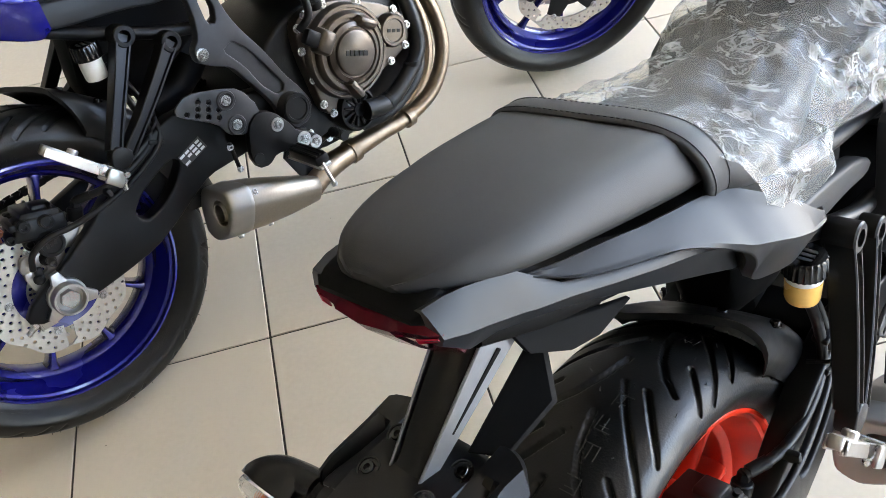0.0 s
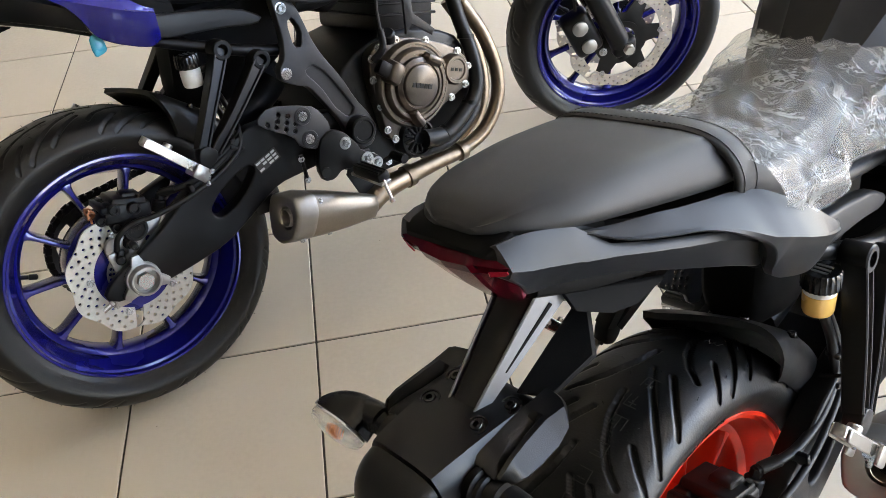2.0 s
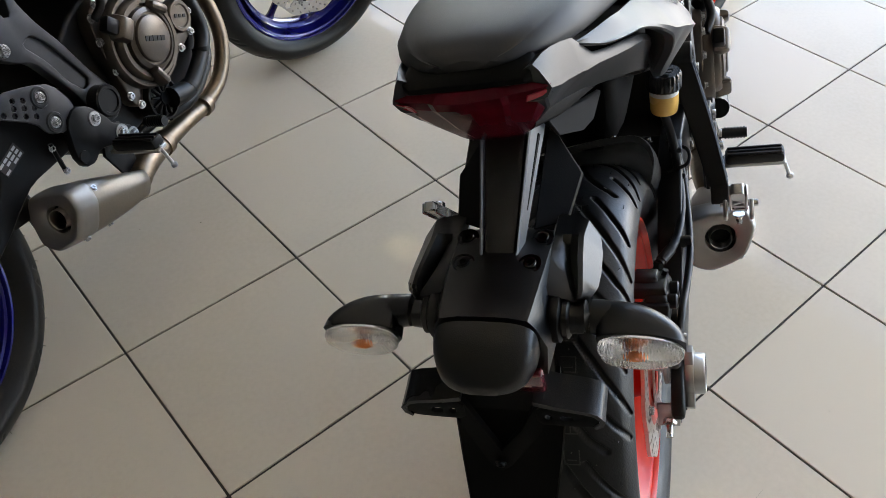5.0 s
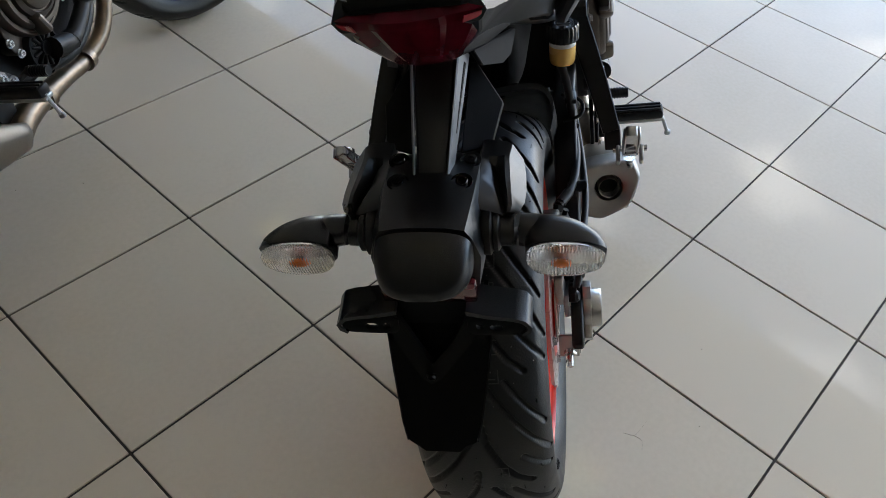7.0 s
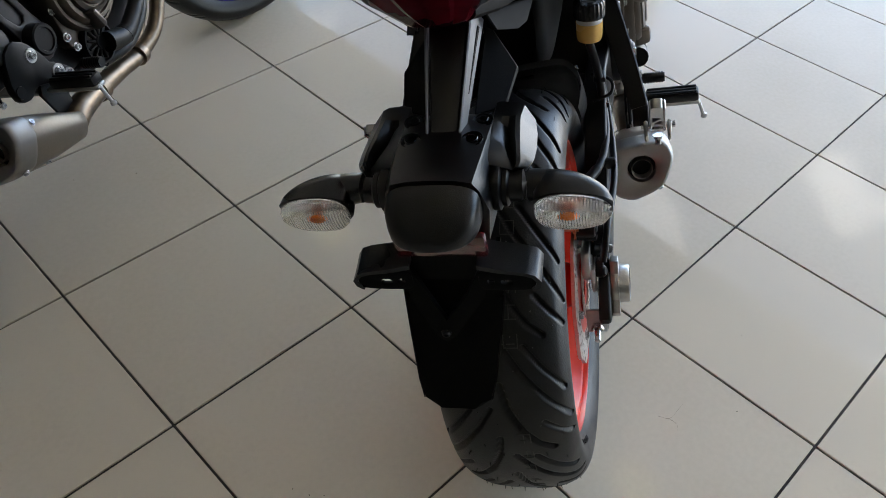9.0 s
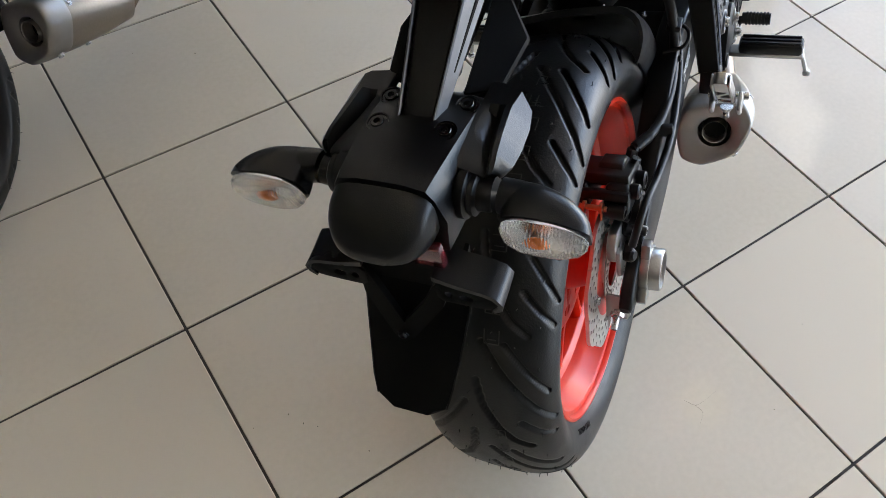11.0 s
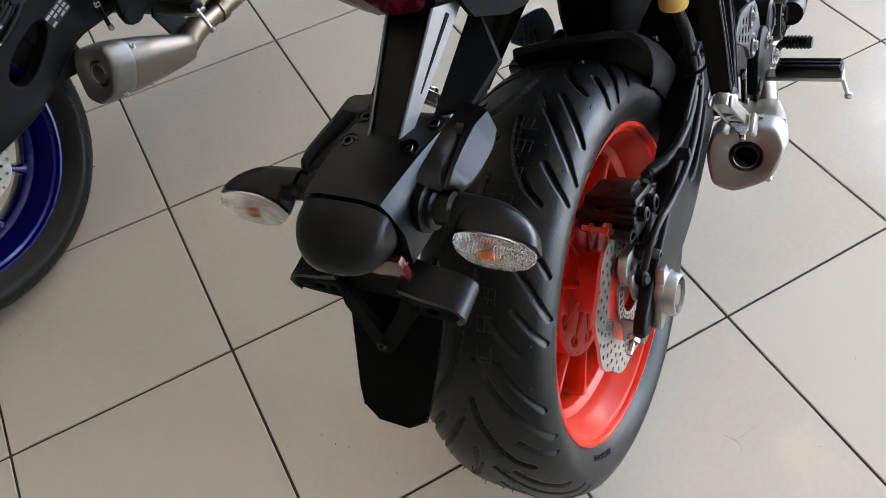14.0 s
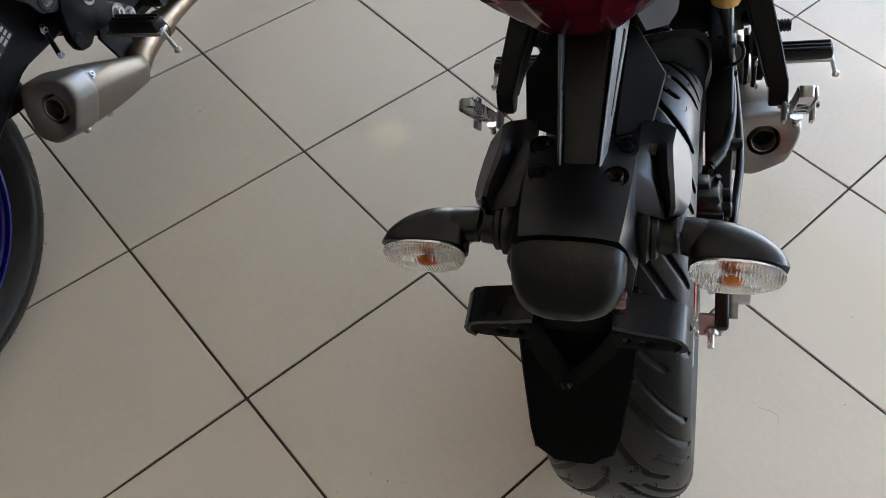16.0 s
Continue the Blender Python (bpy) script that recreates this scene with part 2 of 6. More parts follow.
def film_material():
    """Thin clear film: see-through and milky; shine along its creases is drawn as pale lines."""
    m, nt, p = nodes_of("clear_film")
    n, l = nt.nodes, nt.links
    n.remove(p)
    out = n["Material Output"]
    co = n.new("ShaderNodeTexCoord")
    warp = n.new("ShaderNodeTexNoise")
    warp.inputs["Scale"].default_value, warp.inputs["Detail"].default_value = 14.0, 5.0
    shift = n.new("ShaderNodeMixRGB")
    shift.blend_type = "LINEAR_LIGHT"
    shift.inputs["Fac"].default_value = 0.05
    l.new(co.outputs["Object"], warp.inputs["Vector"])
    l.new(co.outputs["Object"], shift.inputs["Color1"])
    l.new(warp.outputs["Color"], shift.inputs["Color2"])
    # pale noise lines paint the glints along sharp creases
    lines = []
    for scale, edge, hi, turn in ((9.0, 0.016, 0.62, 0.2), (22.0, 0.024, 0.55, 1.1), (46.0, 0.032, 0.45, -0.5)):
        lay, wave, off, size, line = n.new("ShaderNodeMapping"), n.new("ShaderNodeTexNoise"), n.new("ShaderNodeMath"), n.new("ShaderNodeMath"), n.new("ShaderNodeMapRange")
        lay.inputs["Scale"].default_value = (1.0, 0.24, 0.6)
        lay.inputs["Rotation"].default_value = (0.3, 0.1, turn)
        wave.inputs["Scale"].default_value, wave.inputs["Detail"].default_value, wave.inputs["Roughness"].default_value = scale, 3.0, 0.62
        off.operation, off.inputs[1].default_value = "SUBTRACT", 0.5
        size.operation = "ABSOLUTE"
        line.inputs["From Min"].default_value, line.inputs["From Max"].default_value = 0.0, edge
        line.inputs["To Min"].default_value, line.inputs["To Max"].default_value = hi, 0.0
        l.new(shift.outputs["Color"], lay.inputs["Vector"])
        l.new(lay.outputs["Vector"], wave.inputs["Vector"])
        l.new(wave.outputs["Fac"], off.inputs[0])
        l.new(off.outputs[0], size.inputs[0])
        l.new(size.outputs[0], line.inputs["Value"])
        lines.append((wave, line))
    crease = n.new("ShaderNodeMath")
    crease.operation = "MAXIMUM"
    pair = n.new("ShaderNodeMath")
    pair.operation = "MAXIMUM"
    l.new(lines[0][1].outputs["Result"], pair.inputs[0])
    l.new(lines[1][1].outputs["Result"], pair.inputs[1])
    l.new(pair.outputs[0], crease.inputs[0])
    l.new(lines[2][1].outputs["Result"], crease.inputs[1])
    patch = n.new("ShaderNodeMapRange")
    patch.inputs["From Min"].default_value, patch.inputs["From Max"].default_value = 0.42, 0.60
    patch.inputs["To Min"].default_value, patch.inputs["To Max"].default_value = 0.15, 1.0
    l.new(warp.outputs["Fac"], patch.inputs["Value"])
    # share of pale colour: even milky haze plus the painted crease glints
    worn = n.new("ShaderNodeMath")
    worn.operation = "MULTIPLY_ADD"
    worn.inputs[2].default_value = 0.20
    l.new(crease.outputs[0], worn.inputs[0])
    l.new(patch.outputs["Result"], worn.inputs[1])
    gl, tr, haze, glint = n.new("ShaderNodeBsdfGlossy"), n.new("ShaderNodeBsdfTransparent"), n.new("ShaderNodeBsdfDiffuse"), n.new("ShaderNodeBsdfTranslucent")
    gl.inputs["Roughness"].default_value = 0.27
    tr.inputs["Color"].default_value = (0.95, 0.955, 0.955, 1)
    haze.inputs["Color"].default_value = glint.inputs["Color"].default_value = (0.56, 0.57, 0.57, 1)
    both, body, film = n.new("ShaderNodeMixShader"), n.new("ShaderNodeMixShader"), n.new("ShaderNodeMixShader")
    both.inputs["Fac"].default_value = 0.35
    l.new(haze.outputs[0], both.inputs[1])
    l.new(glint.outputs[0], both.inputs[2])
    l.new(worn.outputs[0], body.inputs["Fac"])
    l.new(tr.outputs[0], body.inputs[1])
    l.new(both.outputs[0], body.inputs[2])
    film.inputs["Fac"].default_value = 0.045
    l.new(body.outputs[0], film.inputs[1])
    l.new(gl.outputs[0], film.inputs[2])
    l.new(film.outputs[0], out.inputs["Surface"])
    return m


FILM = film_material()


def glow(name, colour, strength):
    m, nt, p = nodes_of(name)
    p.inputs["Base Color"].default_value = (0.9, 0.9, 0.88, 1)
    p.inputs["Emission Color"].default_value = (*colour, 1)
    p.inputs["Emission Strength"].default_value = strength
    return m


LAMP_GLOW = glow("lamp_diffuser", (1.0, 0.92, 0.50), 0.38)


# ---- mesh tools ----
def part(name, bm, material, parent=None, label="", smooth=38.0):
    """Links a bmesh as one mesh object under a thing or a part."""
    bmesh.ops.recalc_face_normals(bm, faces=bm.faces[:])
    me = bpy.data.meshes.new(name)
    bm.to_mesh(me)
    bm.free()
    me.materials.append(material)
    if smooth:
        me.shade_smooth()
        me.set_sharp_from_angle(angle=radians(smooth))
    ob = new(name, me)
    ob.parent = parent
    if label:
        tagged(ob, label)
    return ob


def again(ob, parent, m=None):
    """Another object on the same mesh."""
    c = new(ob.name.split(".")[0], ob.data)
    c.parent = parent
    if m is not None:
        c.matrix_basis = m
    return c


def frame_to(pos, z, x=(1, 0, 0)):
    """A pose with its z axis along z."""
    z = Vector(z).normalized()
    x = Vector(x)
    if abs(z.dot(x.normalized())) > 0.95:
        x = Vector((0, 1, 0))
    y = z.cross(x).normalized()
    x = y.cross(z)
    m = Matrix((x, y, z)).transposed().to_4x4()
    m.translation = pos
    return m


def skin(bm, rings, closed=True, caps=True):
    """Faces between rings of equal length."""
    rows = [[bm.verts.new(p) for p in ring] for ring in rings]
    n = len(rows[0])
    for a, b in zip(rows, rows[1:]):
        for i in range(n if closed else n - 1):
            j = (i + 1) % n
            bm.faces.new((a[i], a[j], b[j], b[i]))
    if caps and closed:
        bm.faces.new(rows[0][::-1])
        bm.faces.new(rows[-1])
    return rows


def smooth_line(points, steps=6):
    """A curve through the points (Catmull-Rom)."""
    p = [Vector(q) for q in points]
    p = [2 * p[0] - p[1], *p, 2 * p[-1] - p[-2]]
    out = []
    for a, b, c, d in zip(p, p[1:], p[2:], p[3:]):
        for k in range(steps):
            t = k / steps
            out.append(0.5 * (2 * b + (c - a) * t + (2 * a - 5 * b + 4 * c - d) * t * t + (3 * b - a - 3 * c + d) * t ** 3))
    out.append(p[-2])
    return out


def sweep(bm, points, radius, seg=12, steps=6, flat=1.0, side=(0, 1, 0), caps=True):
    """A tube along a curve. radius: one number or one for each point; flat: its width across side against the other way."""
    line = smooth_line(points, steps) if steps > 1 else [Vector(q) for q in points]
    radii = [radius] * len(points) if isinstance(radius, (int, float)) else list(radius)
    rings = []
    for i, c in enumerate(line):
        d = (line[min(i + 1, len(line) - 1)] - line[max(i - 1, 0)]).normalized()
        u = Vector(side) - d * d.dot(Vector(side))
        if u.length < 0.05:
            u = Vector((1, 0, 0)) - d * d.x
        u.normalize()
        v = d.cross(u)
        s = i / (len(line) - 1) * (len(radii) - 1)
        k = min(int(s), len(radii) - 2)
        r = radii[k] + (radii[k + 1] - radii[k]) * (s - k)
        rings.append([c + r * (math.cos(a) * flat * u + math.sin(a) * v) for a in (2 * math.pi * q / seg for q in range(seg))])
    skin(bm, rings, caps=caps)
    return bm


def tube(points, radius, **k):
    return sweep(bmesh.new(), points, radius, **k)


def lathe(profile, seg=32, m=None, bm=None, closed=False):
    """Turns rows of (radius, height) about z."""
    bm = bm or bmesh.new()
    m = m or Matrix()
    rings = []
    for r, h in profile:
        r = max(r, 1e-4)
        rings.append([m @ Vector((r * math.cos(2 * math.pi * i / seg), r * math.sin(2 * math.pi * i / seg), h)) for i in range(seg)])
    if closed:
        rings.append(rings[0])
    rows = skin(bm, rings, caps=not closed)
    if closed:
        bmesh.ops.remove_doubles(bm, verts=rows[0] + rows[-1], dist=1e-6)
    return bm


def block(size, m=None, bevel=0.0, seg=2, bm=None, taper=(1.0, 1.0)):
    """A box with rounded edges, centred on the pose m; taper narrows its top."""
    one = bmesh.new()
    bmesh.ops.create_cube(one, size=1.0)
    for v in one.verts:
        k = taper if v.co.z > 0 else (1, 1)
        v.co = Vector((v.co.x * size[0] * k[0], v.co.y * size[1] * k[1], v.co.z * size[2]))
    if bevel:
        bmesh.ops.bevel(one, geom=one.edges[:], offset=bevel, segments=seg, profile=0.5, affect="EDGES", clamp_overlap=True)
    bmesh.ops.transform(one, matrix=m or Matrix(), verts=one.verts)
    if bm is None:
        return one
    tmp = bpy.data.meshes.new("tmp")
    one.to_mesh(tmp)
    one.free()
    bm.from_mesh(tmp)
    bpy.data.meshes.remove(tmp)
    return bm


def round_points(outline, cut=0.25, times=1):
    """Cuts the corners of a flat outline."""
    for _ in range(times):
        new_line = []
        for i, a in enumerate(outline):
            b = outline[(i + 1) % len(outline)]
            new_line.append((a[0] + (b[0] - a[0]) * cut, a[1] + (b[1] - a[1]) * cut))
            new_line.append((b[0] + (a[0] - b[0]) * cut, b[1] + (a[1] - b[1]) * cut))
        outline = new_line
    return outline


def disc_points(x, z, r, seg=10, turn=0.0):
    return [(x + r * math.cos(2 * math.pi * i / seg + turn), z + r * math.sin(2 * math.pi * i / seg + turn)) for i in range(seg)]


def plate(outline, y0, y1, holes=(), bevel=0.0, m=None, seg=2):
    """A flat outline in x and z, with holes, made thick from y0 to y1."""
    bm = bmesh.new()
    edges = []
    for loop in (outline, *holes):
        vs = [bm.verts.new((x, y0, z)) for x, z in loop]
        edges += [bm.edges.new((vs[i], vs[(i + 1) % len(vs)])) for i in range(len(vs))]
    bmesh.ops.triangle_fill(bm, edges=edges, use_beauty=True, use_dissolve=False)
    out = bmesh.ops.extrude_face_region(bm, geom=bm.faces[:])
    for v in out["geom"]:
        if isinstance(v, bmesh.types.BMVert):
            v.co.y = y1
    bmesh.ops.recalc_face_normals(bm, faces=bm.faces[:])
    if bevel:
        sharp = [e for e in bm.edges if len(e.link_faces) == 2 and e.calc_face_angle(0) > 1.2 and abs(e.verts[0].co.y - e.verts[1].co.y) < 1e-6]
        bmesh.ops.bevel(bm, geom=sharp, offset=bevel, segments=seg, profile=0.5, affect="EDGES", clamp_overlap=True)
    if m:
        bmesh.ops.transform(bm, matrix=m, verts=bm.verts)
    return bm


def rounded_ring(c, u, v, a, b, power=2.6, n=20):
    """A ring between an ellipse and a rectangle about c, in the plane of u and v."""
    out = []
    for i in range(n):
        t = 2 * math.pi * i / n
        x, y = math.cos(t), math.sin(t)
        out.append(Vector(c) + Vector(u) * a * math.copysign(abs(x) ** (2 / power), x) + Vector(v) * b * math.copysign(abs(y) ** (2 / power), y))
    return out


# ---- structure ----
PITCH = 0.4
CEIL = 3.5
X0, X1, Y0, Y1 = -6.0, 3.9, -7.6, 7.2


def structure(name, bm, material, label, smooth=0):
    return tagged(part(name, bm, material, None, "", smooth), label, name.split("_")[0], "", "structure")


floor = structure("floor", block((X1 - X0 + 0.6, Y1 - Y0 + 0.6, 0.2), pose((X0 + X1) / 2, (Y0 + Y1) / 2, -0.1035)), GROUT,
                  "glossy beige porcelain tiled showroom floor with dark joints")
ceiling = structure("ceiling", block((X1 - X0 + 0.6, Y1 - Y0 + 0.6, 0.2), pose((X0 + X1) / 2, (Y0 + Y1) / 2, CEIL + 0.1)), CEILING,
                    "plain white painted showroom ceiling")
# west and south walls are unseen; their dark tone deepens the blacks
structure("wall_west", block((0.25, Y1 - Y0 + 0.5, CEIL - 0.004), pose(X0 - 0.125, (Y0 + Y1) / 2, CEIL / 2)), PLASTER_FILL_CUT, "unseen plain wall, darkened to cut fill light")
structure("wall_north", block((X1 - X0, 0.25, CEIL - 0.004), pose((X0 + X1) / 2, Y1 + 0.125, CEIL / 2)), PLASTER, "plain pale plastered wall")
structure("wall_south", block((X1 - X0, 0.25, CEIL - 0.004), pose((X0 + X1) / 2, Y0 - 0.125, CEIL / 2)), PLASTER_FILL_CUT, "unseen plain wall, darkened to cut fill light")
WIN_TOP = 3.34
OPENINGS = [(-7.0, 1.28), (1.85, 5.6)]
edges_y = [Y0 - 0.25] + [v for o in OPENINGS for v in o] + [Y1 + 0.25]
wall = bmesh.new()
for a, b in zip(edges_y[::2], edges_y[1::2]):
    block((0.25, b - a, CEIL - 0.004), pose(X1 + 0.125, (a + b) / 2, CEIL / 2), bm=wall)
for a, b in OPENINGS:
    block((0.25, b - a, CEIL - 0.004 - WIN_TOP), pose(X1 + 0.125, (a + b) / 2, (CEIL + WIN_TOP) / 2), bm=wall)
    block((0.25, b - a, 0.12), pose(X1 + 0.125, (a + b) / 2, 0.06), bm=wall)
structure("wall_east", wall, PLASTER, "pale plastered wall with tall shop windows")
for k, (a, b) in enumerate(OPENINGS):
    win = tagged(new(f"window_{k + 1}"), "tall shop window with slim aluminium frame", "window", "", "structure")
    for y in (a + 0.025, b - 0.025):
        part("window_frame", block((0.06, 0.05, WIN_TOP - 0.12), pose(X1 + 0.1, y, (WIN_TOP + 0.12) / 2), 0.004), FRAME_ALU, win)
    for z in (0.145, WIN_TOP - 0.025):
        part("window_frame", block((0.06, b - a - 0.1, 0.05), pose(X1 + 0.1, (a + b) / 2, z), 0.004), FRAME_ALU, win)
structure("ground", block((400, 400, 0.2), pose(0, 0, -0.35)), FORECOURT, "grey paved forecourt outside the windows")

# a hairline crack and grit on the tiles
for line in (((0.243, -0.969), (0.253, -0.986), (0.271, -0.988), (0.300, -0.986)), ((0.253, -0.986), (0.254, -1.003), (0.237, -1.014))):
    part("hairline_crack", tube([(x, y, 0.0001) for x, y in line], [0.0003] * (len(line) - 1) + [0.00015], seg=6, steps=3, flat=0.3), GROUT, floor, "dark hairline crack in a tile")
grit = bmesh.new()
for k, (x, y) in enumerate(((-0.382, -0.627), (-0.324, -0.636), (-0.311, -0.663), (-0.294, -0.680), (0.36, -1.064), (-0.739, -0.158), (0.526, -0.976), (-0.245, -0.760), (-0.105, 0.237), (-0.221, 0.307))):
    block((0.0016 + 0.0007 * (k % 3), 0.0012, 0.0008), pose(x, y, 0.0004, 0, 0, 37 * k), 0.0002, 1, bm=grit)
tagged(part("grit", grit, GROUT, floor), "dark specks of grit", "", "", "stuff")

# ceiling lamps
lamp = tagged(new("ceiling_lamp"), "square white flush ceiling light panel", "ceiling light", "ceiling lights")
lamp.matrix_basis = pose(2.25, -0.43, CEIL)
ring = bmesh.new()
for sx, sy, lx, ly in ((0.15, 0, 0.03, 0.33), (-0.15, 0, 0.03, 0.33), (0, 0.15, 0.27, 0.03), (0, -0.15, 0.27, 0.03)):
    block((lx, ly, 0.03), pose(sx, sy, -0.016), 0.003, bm=ring)
part("frame", ring, FRAME_ALU, lamp)
part("diffuser", block((0.27, 0.27, 0.02), pose(0, 0, -0.014), 0.003), LAMP_GLOW, lamp, "glowing white diffuser")
for x, y in ((2.25, 2.65), (2.25, -3.5), (-0.8, 2.65), (-0.8, -0.43), (-0.8, -3.5), (-3.9, 2.65), (-3.9, -0.43), (-3.9, -3.5)):
    copy_thing(lamp, pose(x, y, CEIL))

# ---- motorcycles ----
# Each one is built in its own axes: x ahead, y to its left, z up, the origin under the rear wheel.
SWAP_X = Matrix(((0, 1, 0, 0), (1, 0, 0, 0), (0, 0, 1, 0), (0, 0, 0, 1)))


def slab(points, thick):
    """A flat many-sided piece through the points, made thick by the vector."""
    bm = bmesh.new()
    a = [bm.verts.new(p) for p in points]
    b = [bm.verts.new(Vector(p) + Vector(thick)) for p in points]
    bm.faces.new(a)
    bm.faces.new(b[::-1])
    for i in range(len(a)):
        j = (i + 1) % len(a)
        bm.faces.new((a[i], b[i], b[j], a[j]))
    bmesh.ops.recalc_face_normals(bm, faces=bm.faces[:])
    bmesh.ops.bevel(bm, geom=bm.edges[:], offset=0.0012, segments=1, affect="EDGES", clamp_overlap=True)
    return bm


_bolt_mesh = {}


def bolt(parent, pos, normal, r=0.008, material=None, name="bolt"):
    """A socket-head bolt; all of one kind share a mesh."""
    material = material or ZINC
    key = (material.name, name)
    if key not in _bolt_mesh:
        bm = lathe([(1.35, 0), (1.35, 0.25), (1.0, 0.3), (1.0, 0.85), (0.9, 1.0), (0.52, 1.0), (0.48, 0.55), (0.0, 0.55)], 14)
        ob = part(name, bm, material, parent)
        _bolt_mesh[key] = ob.data
    else:
        ob = new(name, _bolt_mesh[key])
        ob.parent = parent
    ob.matrix_basis = frame_to(pos, normal) @ Matrix.Scale(r, 4)
    return ob


def tyre_mesh(name, prof, strokes, period, nu, nv, depth, parent, material):
    """A tyre about the y axis with recessed tread grooves; prof: rows of (y, radius) from one bead to the other."""
    line = smooth_line([(y, r, 0) for y, r in prof], 8)
    seg = [0.0]
    for a, b in zip(line, line[1:]):
        seg.append(seg[-1] + (b - a).length)
    s = np.array(seg)
    w = np.linspace(0, s[-1], nv)
    ys = np.interp(w, s, [p.x for p in line])
    rs = np.interp(w, s, [p.y for p in line])
    across = w - s[-1] / 2
    crown = rs.max()
    count = round(2 * math.pi * crown / period)
    period = 2 * math.pi * crown / count
    th = np.linspace(0, 2 * math.pi, nu, endpoint=False)
    u = (th * crown)[:, None] * np.ones(nv)[None, :]
    v = across[None, :] * np.ones(nu)[:, None]
    cut = np.zeros_like(u)
    for side in (1, -1):
        uu = (u + (0 if side == 1 else period / 2)) % period
        vv = v * side
        for width, pts in strokes:
            dist = np.full_like(u, 9.0)
            for shift in (-period, 0, period):
                for (a0, b0), (a1, b1) in zip(pts, pts[1:]):
                    du, dv = a1 - a0, b1 - b0
                    t = np.clip(((uu + shift - a0) * du + (vv - b0) * dv) / (du * du + dv * dv), 0, 1)
                    dist = np.minimum(dist, np.hypot(uu + shift - a0 - t * du, vv - b0 - t * dv))
            cut = np.maximum(cut, np.clip((width / 2 + 0.0006 - dist) / 0.0012, 0, 1))
    rad = rs[None, :] - depth * cut
    co = np.stack([rad * np.cos(th)[:, None], ys[None, :] * np.ones(nu)[:, None], rad * np.sin(th)[:, None]], -1).reshape(-1, 3)
    i = np.arange(nu)[:, None] * nv + np.arange(nv - 1)[None, :]
    j = ((np.arange(nu) + 1) % nu)[:, None] * nv + np.arange(nv - 1)[None, :]
    faces = np.stack([i, j, j + 1, i + 1], -1).reshape(-1, 4)
    me = bpy.data.meshes.new(name)
    me.from_pydata(co.tolist(), [], faces.tolist())
    me.materials.append(material)
    me.shade_smooth()
    ob = new(name, me)
    ob.parent = parent
    return ob


REAR_TREAD = [
    (0.0062, [(0.052, 0.005), (0.090, 0.012), (0.125, 0.027), (0.148, 0.044), (0.163, 0.063)]),
    (0.0060, [(0.001, 0.012), (0.035, 0.032), (0.078, 0.063), (0.108, 0.086), (0.122, 0.098)]),
    (0.0056, [(0.113, 0.055), (0.136, 0.076), (0.152, 0.095)]),
    (0.0056, [(0.002, 0.038), (0.035, 0.062), (0.070, 0.090)]),
]
FRONT_TREAD = [
    (0.0055, [(0.000, 0.008), (0.030, 0.014), (0.050, 0.030), (0.060, 0.048)]),
    (0.005, [(0.052, 0.020), (0.075, 0.032), (0.085, 0.052)]),
]


def raised_word(text, size, radius, y, middle, parent, material):
    """Raised letters bent round a tyre's sidewall, read from outside at the top."""
    curve = bpy.data.curves.new("word", "FONT")
    curve.body, curve.size, curve.align_x, curve.resolution_u, curve.extrude = text, size, "CENTER", 2, 0.0005
    tmp = bpy.data.objects.new("word", curve)
    me = tmp.to_mesh().copy()
    tmp.to_mesh_clear()
    bpy.data.objects.remove(tmp)
    for v in me.vertices:
        a = middle - v.co.x / radius
        r = radius + v.co.y
        v.co = (r * math.cos(a), y - v.co.z - 0.40 * v.co.y, r * math.sin(a))
    me.materials.append(material)
    ob = new("sidewall_word", me)
    ob.parent = parent
    return tagged(ob, f"raised sidewall words {text}")


def tread_print(parent, material):
    """Worn outlines of a stamped word along the tread, in plain boxes and bars."""
    rnd = random.Random(11)
    bm = bmesh.new()

    def bar(a, y, du, dv, lu, lv):
        aa = a + du / 0.302
        yy = y + dv
        r = 0.3034 - 0.9 * yy * yy
        block((lu, lv, 0.0006), frame_to((r * math.cos(aa), yy, r * math.sin(aa)), (math.cos(aa), 1.8 * yy, math.sin(aa)), (-math.sin(aa), 0, math.cos(aa))), bm=bm)

    for i in range(54):
        if i % 13 > 9:
            continue
        a = 2 * math.pi * i / 54 + rnd.uniform(-0.01, 0.01)
        y = -0.024 + rnd.uniform(-0.0015, 0.0015)
        h, w = 0.0085, 0.0085
        sides = [(0, h, 2 * w, 0.0011), (0, -h, 2 * w, 0.0011), (w, 0, 0.0011, 2 * h), (-w, 0, 0.0011, 2 * h), (0, 0, 2 * w, 0.0011), (0.4 * w, 0, 0.0011, 1.2 * h)]
        for k in rnd.sample(range(6), 4):
            du, dv, lu, lv = sides[k]
            bar(a, y, du, dv, lu, lv)
    return tagged(part("tread_print", bm, material, parent, "faint worn outlines of a stamped word", 0), kind="stuff")


